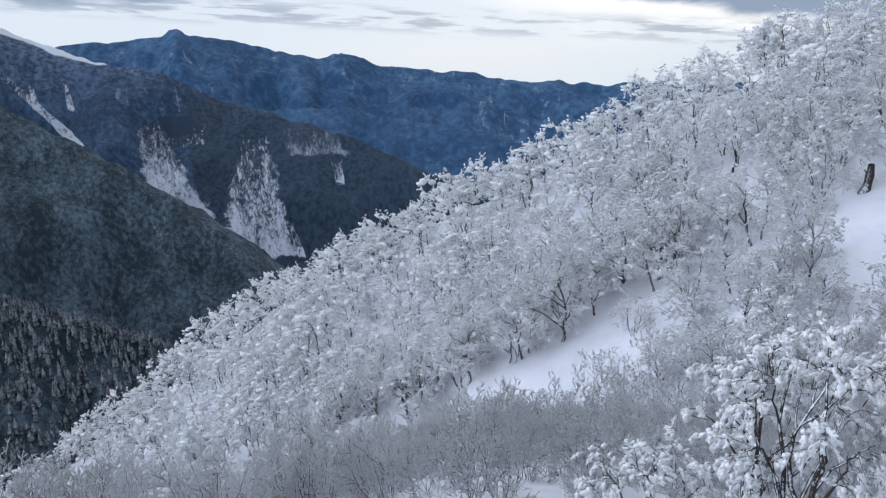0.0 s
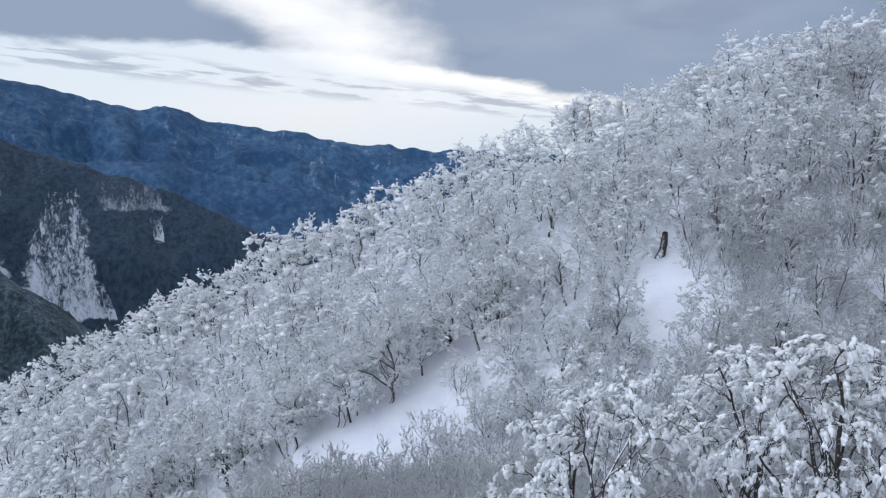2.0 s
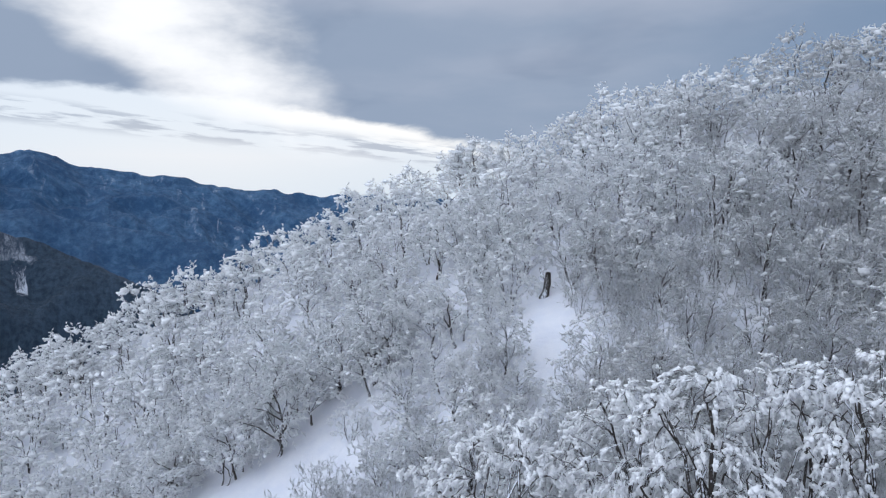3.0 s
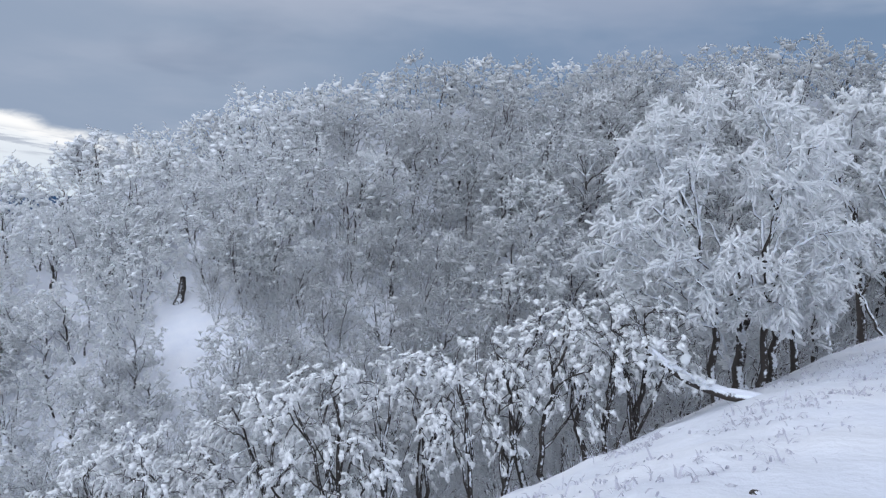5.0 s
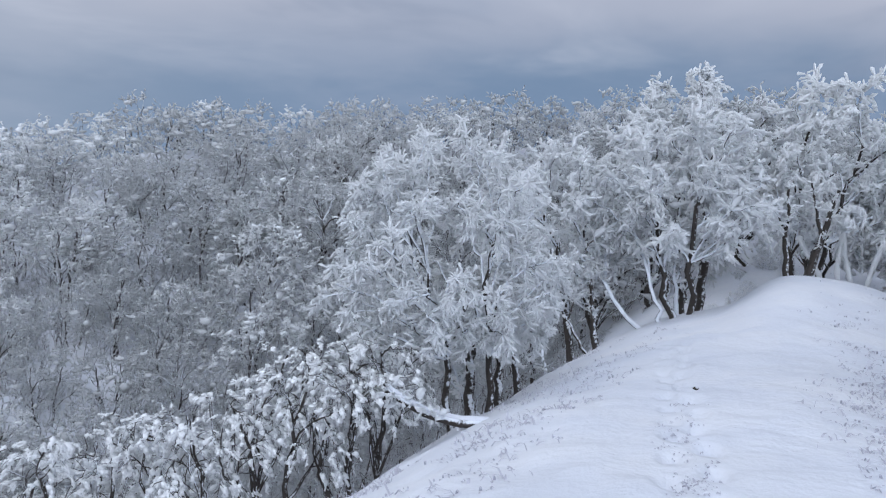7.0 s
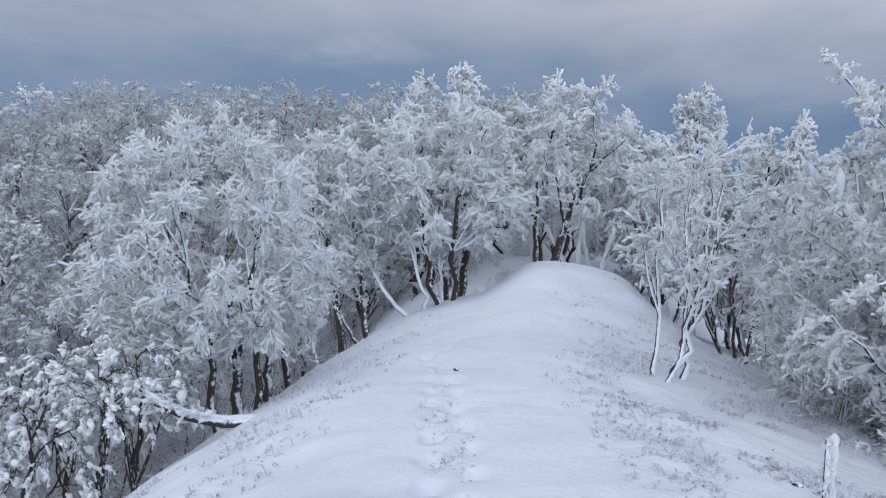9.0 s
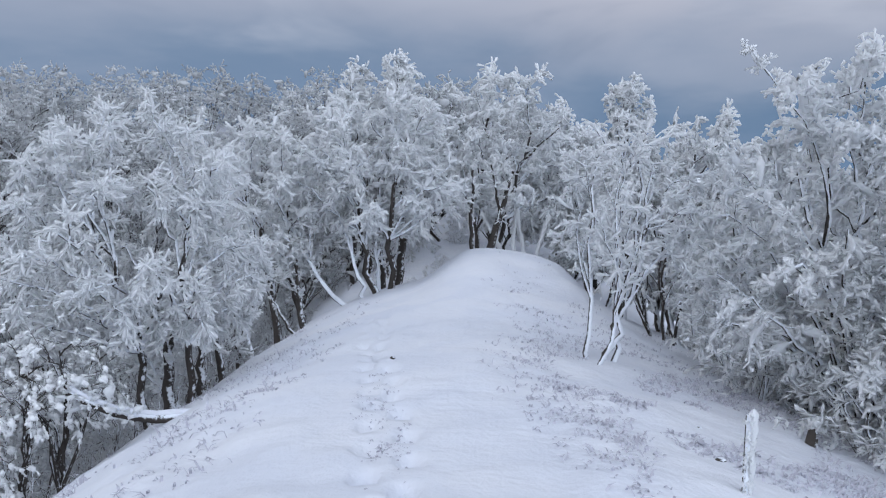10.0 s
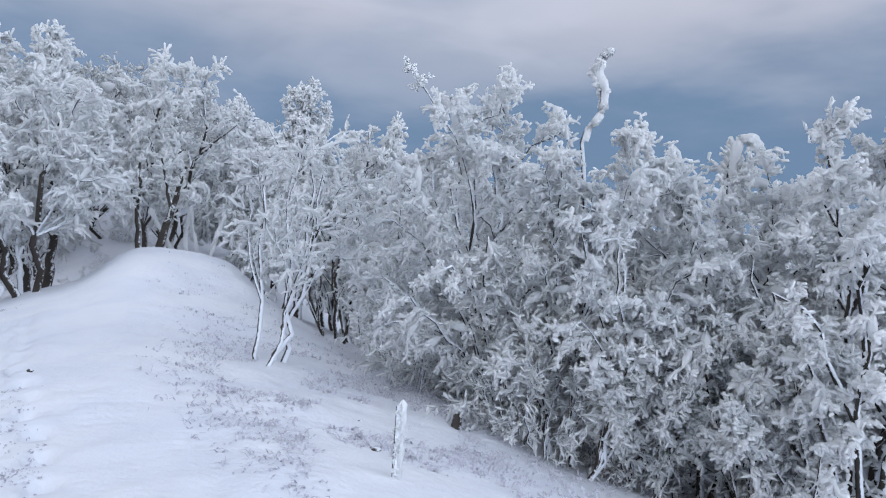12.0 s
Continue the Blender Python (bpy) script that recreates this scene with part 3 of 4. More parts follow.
def tree_parts(seed, tall, wide, low, stems=1, limbs=16, boughs=6, twigs=6, fingers=4, finger=(0.16, 0.03), coat=0.03, lean=(0.0, 0.0), fork=0.35, droop=0.1, sag=0.0, sides=5, fine=True, bare=False, trunk_radius=None, splay=None, lumpy=0.12, puff=(0, 0.0), fill=0.9, bunch=0.0, inner_shoots=5, tangle=0.0):
    """Stems, and limbs each with its rime: lists of (vertices, faces). The limbs reach for the shell of a rounded crown from the
    height low up to tall; boughs fan out at their ends, twigs and rime fingers grow along those. bare: dark twigs with rime at the tips.
    puff: how many soft masses of rime, and their size, fill the end of each limb. bunch: how closely the boughs gather at the limb's end."""
    rng = np.random.default_rng(seed)
    trunks, parts = [], []
    rad = trunk_radius or tall * 0.022 / stems ** 0.4
    axis = np.array([lean[0], lean[1], 0.0])
    equator = low + 0.40 * (tall - low)
    stem_lines = []
    for s in range(stems):
        a = s * 6.283 / stems + rng.uniform(-0.6, 0.6)
        out = splay if splay is not None else 0.04 if stems == 1 else 0.17
        goal = np.array([math.cos(a), math.sin(a), 0]) * wide * out + axis * 0.85 + np.array([0, 0, equator + (tall - equator) * rng.uniform(0.25, 0.5)])
        base = np.array([math.cos(a), math.sin(a), 0]) * (0.0 if stems == 1 else rad * 2.5)
        pts, rr = arch(rng, base - [0, 0, 0.5], goal, -0.03, rad * rng.uniform(0.75, 1.15), 9, 0.12, 0.28)
        rr[0] *= 1.3
        trunks.append(tube(pts, rr, 9 if fine else sides + 1))
        stem_lines.append(pts)
    centre = axis + np.array([0, 0, equator])
    spread = wide * 1.20 / math.sqrt(limbs)
    reach = (0.62 - 0.20 * bunch) * spread
    for b in range(limbs):
        up_part = 1 - (b + 0.5) / limbs * 1.85
        phi = b * 2.39996 + rng.uniform(-0.35, 0.35)
        flat = math.sqrt(max(1 - up_part ** 2, 0.02)) if up_part > 0 else math.sqrt(1 - 0.5 * up_part ** 2)
        shell = np.array([flat * math.cos(phi) * wide / 2, flat * math.sin(phi) * wide / 2, up_part * ((tall - equator) if up_part > 0 else (equator - low))])
        shell *= 1 + lumpy * rng.normal() if up_part < 0.8 else 1.0
        outward = shell / (np.linalg.norm(shell) + 1e-9)
        goal = centre + shell - outward * reach * 0.75
        pts = min(stem_lines, key=lambda q: np.linalg.norm(q[-1] - goal))
        t = min(fork + (0.95 - fork) * max(up_part + 0.15, 0.0) ** 0.8 * rng.uniform(0.8, 1.05), 0.98)
        p, _ = along(pts, t)
        lp, lr = arch(rng, p, goal, 0.10 + 0.10 * (1 - up_part), rad * (0.60 - 0.34 * t), 7 if fine else 5, 0.14 if fine else 0.09)
        wood = [tube(lp, lr, 5 if fine else 3)]
        rime = []
        # boughs fan out from the outer half of the limb
        at = np.array([along(lp, f)[0] for f in np.linspace(0.45 + 0.42 * bunch, 0.99, boughs)])
        way = outward * (0.85 - 0.35 * bunch) + rng.normal(size=(boughs, 3)) * (0.62 + 0.12 * bunch) + np.array([0, 0, 0.22 + 0.15 * bunch - sag * (0.5 - 0.5 * up_part)])
        bl = shoots(rng, at, way, reach * rng.uniform(0.75, 1.30, boughs), 5 if fine else 3, 0.16, 0.04 + 0.5 * sag)
        bw = max(rad * 0.16, 0.010)
        bv, bf = rods(bl, girth(rng, boughs, np.linspace(1.0, 0.35, bl.shape[1]), bw), 3)
        tl = sprout(rng, bl, 0.15, 1.0, twigs, 0.60 - 0.15 * tangle, 0.75 + 0.15 * tangle, (0, 0, 0.10 - sag), reach * 0.52, 4 if fine else 3, 0.18, droop)
        fl = sprout(rng, tl, 0.40 if bare else 0.12, 1.0, fingers, 0.80 if bare else 0.55 - 0.20 * tangle, 0.45 if bare else 0.70 + 0.25 * tangle, (0.05, -0.04, -0.3 * sag), finger[0], 3, 0.16, droop * 1.3)
        if fine:
            fl[:, 1] += (fl[:, 2] - fl[:, 1]) * 0.62
        boughs_of = (bv, bf)
        if fine and not bare:
            inner = sprout(rng, lp[None], 0.15, 0.80, inner_shoots, 0.55, 0.85, (0, 0, -0.5 * sag), reach * 0.75, 4, 0.20, droop)
            web = sprout(rng, inner, 0.1, 1.0, fingers + 1, 0.55, 0.75, (0, 0, -0.2 * sag), finger[0] * 1.2, 3, 0.16, droop)
            rime += [rods(inner, girth(rng, len(inner), (0.7, 1.0, 1.0, 0), coat), 3, 1.6), rods(web, girth(rng, len(web), (0.65, 1.15, 0), finger[1] * 1.1), 3, 1.1)]
        if bare:
            tv, tf = rods(tl, girth(rng, len(tl), np.linspace(1.0, 0.4, tl.shape[1]), coat * 0.40), 3)
            twigs_of = (tv, tf)
            ends = np.repeat(tl[rng.random(len(tl)) < 0.8], 4, 0)
            share = rng.uniform(0.35, 1.0, (len(ends), 1)) * (tl.shape[1] - 1.001)
            k = share[:, 0].astype(int)
            row = np.arange(len(ends))
            way = ends[row, k + 1] - ends[row, k]
            at = ends[row, k] + way * (share - k[:, None]) + rng.normal(size=way.shape) * coat * 0.9
            rime.append(pads(rng, at, way / np.linalg.norm(way, axis=1, keepdims=True) - [0, 0, 0.8], coat * rng.uniform(1.2, 2.5, len(at)), LUMP))
            wood += [boughs_of, twigs_of]
        else:
            wood.append(boughs_of)
            if fine:
                rime.append(rods(bl[:, 1:] + np.array([0.35, -0.2, 0.4]) * bw, girth(rng, boughs, (0.8, 1.0, 1.0, 0), max(coat * fill, bw)), 4, 1.5))
                rime.append(rods(tl, girth(rng, len(tl), (0.7, 1.0, 1.05, 0), coat), 3, 1.6))
            else:
                d = tl[:, -1] - tl[:, 0]
                rime.append(clumps(rng, tl[:, 0], d, np.linalg.norm(d, axis=1) * 1.1, coat * rng.uniform(0.7, 1.3, len(tl)), False))
        if puff[0]:
            mid = goal + outward * reach * 0.15 + rng.normal(size=(puff[0], 3)) * spread * (0.16, 0.16, 0.10)
            rime.append(pads(rng, mid, rng.normal(size=(puff[0], 3)) * (1, 1, 0.3), puff[1] * spread * rng.uniform(0.65, 1.25, puff[0]), LUMP))
        if fine:
            rime.append(rods(fl, girth(rng, len(fl), (0.70, 1.10, 0), finger[1] * 1.1), 3, 1.1))
        else:
            d = fl[:, -1] - fl[:, 0]
            rime.append(clumps(rng, fl[:, 0], d, np.linalg.norm(d, axis=1), finger[1] * rng.uniform(0.7, 1.35, len(fl)), False))
        parts.append((join([(v, triangles(f)) for v, f in wood]), join(rime)))
    return trunks, parts


def thing(name, label, category, group="", kind=""):
    return tagged(new(name), label, category, group, kind)


def hang(name, me, parent, label=""):
    ob = new(name, me)
    ob.parent = parent
    return tagged(ob, label)


def frosted_tree(name, label, seed, group="", bark=None, limb_bark=None, crust=0, rime_mat=None, **shape):
    """A tree seen from close by: each stem, each limb and the rime on it are parts."""
    trunks, parts = tree_parts(seed, **shape)
    top = thing(name, label, "tree", group)
    for t in trunks:
        stem = hang("trunk", mesh_from("trunk", *t, (bark or BARK,)), top, "dark bark with rime on one side")
        if crust:
            rng = np.random.default_rng(seed)
            rings = t[0][:len(t[0]) // 9 * 9].reshape(-1, 9, 3)
            f, k = rng.uniform(0, len(rings) - 1.01, crust), rng.integers(0, 9, crust)
            low, part_ = f.astype(int), (f % 1)[:, None]
            at = rings[low, k] * (1 - part_) + rings[low + 1, k] * part_
            out = at - (rings[low].mean(1) * (1 - part_) + rings[low + 1].mean(1) * part_)
            keep = out @ np.array([0.7, -0.6, 0.0]) + rng.normal(size=crust) * 0.03 > 0
            at, out = at[keep], out[keep]
            size = rng.uniform(0.025, 0.06, len(at))
            lumps = clumps(rng, at - out * 0.1, out * 12 + rng.normal(size=(len(at), 3)) * 0.5, size, size * rng.uniform(0.5, 0.9, len(at)), False)
            tagged(hang("rime_crust", mesh_from("rime_crust", *lumps, (RIME,)), stem, "knobbly white crust of rime"), kind="stuff")
    for wood, rime in parts:
        limb = hang("limb", mesh_from("limb", *wood, (limb_bark or TWIG,)), top)
        tagged(hang("rime", mesh_from("rime", *rime, (rime_mat or RIME,)), limb, "white knobbly rime on the twigs"), kind="stuff")
    return top


def flat_tree(seed, **shape):
    """Trunk, limbs and rime of a tree seen from afar."""
    trunks, parts = tree_parts(seed, fine=False, **shape)
    return join(trunks), join([p[0] for p in parts]), join([p[1] for p in parts])


def triangles(f):
    return f if f.shape[1] == 3 else np.concatenate([f[:, [0, 1, 2]], f[:, [0, 2, 3]]])


def stock_meshes(data, bark, bough=None, rime_mat=None):
    """The trunk's mesh, and the crown's with its boughs."""
    crown_slots = np.repeat([0, 1], [len(data[1][1]), len(data[2][1])])
    crown = mesh_from("crown", *join(data[1:]), (bough or TWIG, rime_mat or RIME), True, crown_slots)
    return mesh_from("trunk", *data[0], (bark,)), crown


def put(top, az, dist, turn_z=0.0, size=1.0, sink=0.0):
    x, y = bearing(az, dist)
    top.matrix_basis = pose(x, y, height(x, y) - sink, 0, 0, turn_z) @ Matrix.Scale(size, 4)
    return top


# ---- woodland on the spur across the ravine ----
def far_tree(seed, k, **shape):
    return flat_tree(seed + k, tall=6.8, wide=6.0 + 0.6 * (k % 3), low=1.7, stems=1 + k % 3, sides=3, fork=0.28, droop=0.10, sag=0.12, **shape)


STOCK = [far_tree(40, k, limbs=21, boughs=5, twigs=4, fingers=3, finger=(0.24, 0.058), coat=0.056, puff=(2, 0.10), bunch=0.6) for k in range(8)]
SPARE = [stock_meshes(d, DARK_BARK, BARK, THIN_RIME) for d in STOCK]
BARER = [far_tree(240, k, limbs=17, boughs=5, twigs=4, fingers=2, finger=(0.27, 0.052), coat=0.050, puff=(1, 0.12), bunch=0.6) for k in range(6)]
BARER_SPARE = [stock_meshes(d, DARK_BARK, BARK, LEAN_SHADED_RIME) for d in BARER]
THIN = [far_tree(60, k, limbs=15, boughs=4, twigs=3, fingers=1, finger=(0.32, 0.092), coat=0.088, puff=(2, 0.15), bunch=0.7) for k in range(6)]
BARER_THIN = [far_tree(260, k, limbs=13, boughs=4, twigs=3, fingers=1, finger=(0.34, 0.080), coat=0.078, puff=(1, 0.13), bunch=0.7) for k in range(5)]
# the bottom of the ravine: bearing, distance, and half the width left open
GULLIES = [[(-56.8, 48.0, 2.0), (-57.9, 49.8, 2.7), (-59.4, 52.0, 2.2), (-59.9, 54.2, 1.2), (-59.8, 57.8, 0.8)],
           [(-75, 57.5, 0.8), (-79, 57, 1.4), (-82.4, 56.8, 1.7), (-85.5, 56, 1.8), (-90, 56.8, 2.0), (-95, 61, 2.2), (-99.5, 63.5, 2.4), (-104, 64, 2.6)]]


def open_snow(x, y):
    for rows in GULLIES:
        for (a0, d0, w0), (a1, d1, w1) in zip(rows, rows[1:]):
            (x0, y0), (x1, y1) = bearing(a0, d0), bearing(a1, d1)
            dx, dy = x1 - x0, y1 - y0
            t = min(max(((x - x0) * dx + (y - y0) * dy) / (dx * dx + dy * dy), 0), 1)
            if math.hypot(x - x0 - t * dx, y - y0 - t * dy) < w0 + (w1 - w0) * t:
                return True
    return False


def scatter(rng, step, near, far, az0, az1):
    """Uneven places between two bearings and two distances, each of which may depend on the bearing."""
    spots, reach = [], 150
    count = int(reach / step)
    for gx in range(-count, count):
        for gy in range(-count, count):
            x = (gx + 0.5 * (gy % 2) + rng.uniform(-0.42, 0.42)) * step
            y = (gy + rng.uniform(-0.42, 0.42)) * step
            az, dist = math.degrees(math.atan2(x, y)), math.hypot(x, y)
            if az0 < az < az1 and near(az) < dist < far(az) and not open_snow(x, y):
                spots.append((dist, x, y))
    return sorted(spots)


def build_woodland():
    rng = random.Random(7)
    rows = SPUR[::-1]

    def top_line(az):
        return float(np.interp(az, [r[0] for r in rows], [r[1] for r in rows])) + 4.5

    spots = scatter(rng, 3.9, lambda az: 30 if az > -50 else 34 if az > -62 else 34 + min(max((-67.5 - az) * 2.4, 0.0), 21), top_line, -128, 16)
    verts, faces, slots, base = [], [], [], 0
    for n, (dist, x, y) in enumerate(spots):
        size, spin, squash = rng.uniform(0.70, 1.12), rng.uniform(0, 360), rng.uniform(0.85, 1.05)
        z = height(x, y)
        bare = rng.random() < min(max((math.degrees(math.atan2(x, y)) + 61) / 26, 0.0), 0.85)
        if dist < 55 and x < -0.6 * math.hypot(x, y):
            size *= 0.72
        if n < 300:
            top = thing("rimed_tree", "bare broadleaf tree white with rime on the far slope", "tree", "trees on the far slope")
            trunk, crown = rng.choice(BARER_SPARE if bare else SPARE)
            hang("trunk", trunk, top)
            tagged(hang("crown", crown, top), kind="stuff")
            top.matrix_basis = pose(x, y, z, rng.uniform(-5, 5), rng.uniform(-5, 5), spin) @ Matrix.Diagonal((size, size, size * squash, 1))
        else:
            a = radians(spin)
            rot = np.array([[math.cos(a), -math.sin(a), 0], [math.sin(a), math.cos(a), 0], [0, 0, squash]]) * size
            for slot, (v, f) in enumerate(rng.choice(BARER_THIN if bare else THIN)):
                tri = triangles(f)
                verts.append(v @ rot.T + [x, y, z])
                faces.append(tri + base)
                slots.append(np.full(len(tri), slot + 1 if bare and slot > 1 else slot))
                base += len(v)
    me = mesh_from("upper_woodland", np.concatenate(verts), np.concatenate(faces), (DARK_BARK, BARK, THIN_RIME, LEAN_SHADED_RIME), True, np.concatenate(slots))
    tagged(new("upper_woodland", me), "rime-white woodland along the top of the spur", "woodland", kind="stuff")


build_woodland()


# ---- shrubs on the steep side below the ridge ----
def build_shrubs():
    rng = random.Random(12)
    flats = [flat_tree(80 + k, tall=2.9, wide=2.8, low=0.35, stems=4, limbs=11, boughs=4, twigs=4, fingers=2, finger=(0.22, 0.020), coat=0.022, sides=3, fork=0.15, droop=-0.10, sag=-0.2, trunk_radius=0.030, splay=0.22) for k in range(5)]
    plain = [flat_tree(90 + k, tall=2.9, wide=2.8, low=0.35, stems=3, limbs=8, boughs=4, twigs=3, fingers=1, finger=(0.28, 0.028), coat=0.028, sides=3, fork=0.15, droop=-0.10, sag=-0.2, trunk_radius=0.030, splay=0.22) for k in range(5)]
    stock = [stock_meshes(d, SHRUB_TWIG, SHRUB_TWIG, SHRUB_RIME) for d in flats]
    brush = [stock_meshes(d, SHRUB_TWIG, SHRUB_TWIG, BRUSH_RIME) for d in flats]
    verts, faces, slots, base = [], [], [], 0
    spots = scatter(rng, 2.0, lambda az: 13.5 if az > -70 else 17.0, lambda az: 62 if az > -58 else 52 if az > -82 else 47, -126, -5)
    spots = [p for p in spots if p[1] * math.cos(RIDGE_AZ) - p[2] * math.sin(RIDGE_AZ) < (-2.6 if p[1] < -0.31 * p[0] else -5.5) and (p[0] < 40 or p[1] > -0.85 * p[0] or rng.random() < 0.68)]
    for n, (dist, x, y) in enumerate(spots):
        if n >= 280:
            a, size = rng.uniform(0, 6.283), rng.uniform(0.80, 1.35)
            rot = np.array([[math.cos(a), -math.sin(a), 0], [math.sin(a), math.cos(a), 0], [0, 0, 1]]) * size
            for slot, piece in enumerate(rng.choice(plain)):
                tri = triangles(piece[1])
                verts.append(piece[0] @ rot.T + [x, y, height(x, y)])
                faces.append(tri + base)
                slots.append(np.full(len(tri), max(slot - 1, 0)))
                base += len(piece[0])
            continue
        brown = dist < 29 and x > -0.87 * dist
        top = thing("rimed_shrub", "dark brown twiggy shrub with a little rime" if brown else "twiggy leafless shrub greyed with thin rime", "shrub", "shrubs below the ridge")
        trunk, crown = rng.choice(brush if brown else stock)
        hang("trunk", trunk, top)
        tagged(hang("crown", crown, top), kind="stuff")
        size = rng.uniform(0.65, 1.15)
        top.matrix_basis = pose(x, y, height(x, y), rng.uniform(-9, 9), rng.uniform(-9, 9), rng.uniform(0, 360)) @ Matrix.Scale(size, 4)
    me = mesh_from("shrub_thicket", np.concatenate(verts), np.concatenate(faces), (SHRUB_TWIG, SHRUB_RIME), True, np.concatenate(slots))
    tagged(new("shrub_thicket", me), "grey leafless thicket thinly rimed on the steep slope", "thicket", kind="stuff")


build_shrubs()

# ---- trees along the ridge: bearing and distance of the foot, bearing of the crown, angles of its top and its lower edge, its width, stems ----
RIDGE_TREES = [
    (-17.0, 13.0, -19.6, 8.4, -10.0, 4.1, 2), (-8.6, 21.5, -11.2, 8.2, -4.0, 4.0, 2), (-1.2, 21.0, -2.0, 10.6, -1.0, 5.2, 2), (-3.0, 32.0, -1.5, 12.8, 4.0, 6.0, 2),
    (6.5, 25.0, 8.6, 12.4, 0.0, 4.8, 2), (17.1, 19.0, 17.1, 11.5, 0.0, 1.2, 1), (22.8, 17.5, 23.2, 9.0, -3.0, 2.1, 2), (12.5, 30.0, 12.5, 8.0, -2.0, 4.8, 2),
    (34.0, 9.4, 30.8, 12.8, -10.0, 2.9, 2), (38.6, 8.6, 40.2, 9.6, -11.0, 2.5, 3), (47.5, 9.2, 48.4, 7.7, -11.5, 3.0, 3), (58.2, 8.2, 57.8, 11.4, -12.0, 2.5, 2),
    (27.0, 13.5, 26.4, 6.5, -8.5, 3.0, 2), (34.5, 13.0, 35.5, 7.2, -12.0, 3.2, 2), (43.6, 12.5, 44.0, 7.0, -13.0, 3.4, 2), (52.6, 12.0, 53.2, 4.6, -15.0, 3.4, 2),
    (20.5, 20.0, 20.2, 6.5, -5.0, 3.4, 2), (15.0, 25.0, 14.8, 6.0, -3.0, 3.8, 2), (28.5, 19.0, 29.0, 7.0, -6.0, 4.2, 2), (63.0, 9.5, 63.0, 9.0, -13.0, 2.8, 2),
    (43.4, 8.6, 43.8, -2.0, -13.5, 1.9, 3), (53.0, 8.4, 53.4, -3.0, -14.0, 2.0, 3),
]
# thinner, darker trees below the edge on the steep side
GAUNT_TREES = [
    (-24.3, 11.8, -24.5, -6.5, -13.5, 2.3, 1), (-26.4, 11.6, -27.4, -8.6, -14.5, 2.2, 2), (-30.4, 11.4, -30.6, -8.8, -16.0, 2.2, 2), (-35.6, 11.0, -36.4, -10.8, -18.5, 2.2, 2),
    (-41.5, 11.8, -41.5, -12.6, -19.0, 2.0, 2), (-48.3, 10.6, -48.8, -13.6, -23.0, 2.5, 3), (-54.0, 11.6, -53.4, -15.5, -24.0, 2.4, 2), (-61.0, 10.6, -61.6, -18.4, -29.0, 2.5, 3), (-65.8, 11.6, -66.4, -19.8, -30.0, 2.0, 2), (-74.0, 12.5, -74.4, -29.0, -37.0, 2.6, 3),
]


def ridge_tree(seed, row, label, **shape):
    az, dist, crown_az, top_el, low_el, wide, stems = row
    foot = height(*bearing(az, dist))
    (x0, y0), (x1, y1) = bearing(az, dist), bearing(crown_az, dist)
    tall, low = (EYE_Z + dist * math.tan(radians(e)) - foot for e in (top_el, low_el))
    tree = frosted_tree("rimed_tree", label, seed, "trees along the ridge", tall=tall, low=max(low, 0.35), wide=wide, stems=stems, lean=(x1 - x0, y1 - y0), **shape)
    return put(tree, az, dist)


for n, row in enumerate(RIDGE_TREES):
    near, right = row[1] < 11.0, row[0] > 12
    fullness = dict(limbs=54, boughs=6, twigs=5, fingers=5, finger=(0.16, 0.016), coat=0.018, fill=1.3, bunch=0.35, inner_shoots=5) if n == 0 else \
        dict(limbs=32, boughs=6, twigs=6, fingers=5, finger=(0.085, 0.0155), coat=0.0185, fill=1.8, bunch=0.15, inner_shoots=11, tangle=0.7) if near else dict(limbs=28, boughs=5, twigs=5, fingers=4, finger=(0.0135 * row[1] ** 0.9, 0.0017 * row[1] ** 0.95), coat=0.0018 * row[1] ** 0.95, fill=1.4, bunch=0.3, inner_shoots=6)
    ridge_tree(100 + n, row, "gnarled ridge tree thickly covered in white rime", bark=WHITE_BARK if right and row[1] < 14 else BARK if right else DARK_BARK, limb_bark=TWIG if right else STEM_BARK,
               crust=260 if right and row[1] < 15 else 0, droop=0.08 if near else 0.14, sag=0.10 if near else 0.20 if right else 0.12, fork=0.26 if near else 0.38, **fullness)
for n, row in enumerate(GAUNT_TREES):
    ridge_tree(160 + n, row, "gnarled dark ridge tree with lumps of rime on its twigs", bark=DARK_BARK, limb_bark=DARK_BARK, limbs=10 if row[0] > -45 else 12, boughs=5, twigs=4 if row[0] > -45 else 5, fingers=4 if row[0] > -45 else 7, finger=(0.085, 0.013), coat=0.0165, droop=0.30, sag=0.12,
               fork=0.35, bare=True, trunk_radius=0.060, rime_mat=CLOT_RIME)

# lower trees down the gentle side, behind those on the edge
rng = random.Random(55)
for dist, x, y in scatter(rng, 3.3, lambda az: 14.5, lambda az: 29, 19, 70):
    size = min(max((EYE_Z + dist * math.tan(radians(rng.uniform(3.0, 6.0))) - height(x, y)) / 6.8, 0.45), 1.15)
    top = thing("rimed_tree", "bare broadleaf tree white with rime down the gentle slope", "tree", "trees down the gentle slope")
    trunk, crown = rng.choice(SPARE)
    hang("trunk", trunk, top)
    tagged(hang("crown", crown, top), kind="stuff")
    top.matrix_basis = pose(x, y, height(x, y), rng.uniform(-4, 4), rng.uniform(-4, 4), rng.uniform(0, 360)) @ Matrix.Diagonal((size * 0.85, size * 0.85, size, 1))

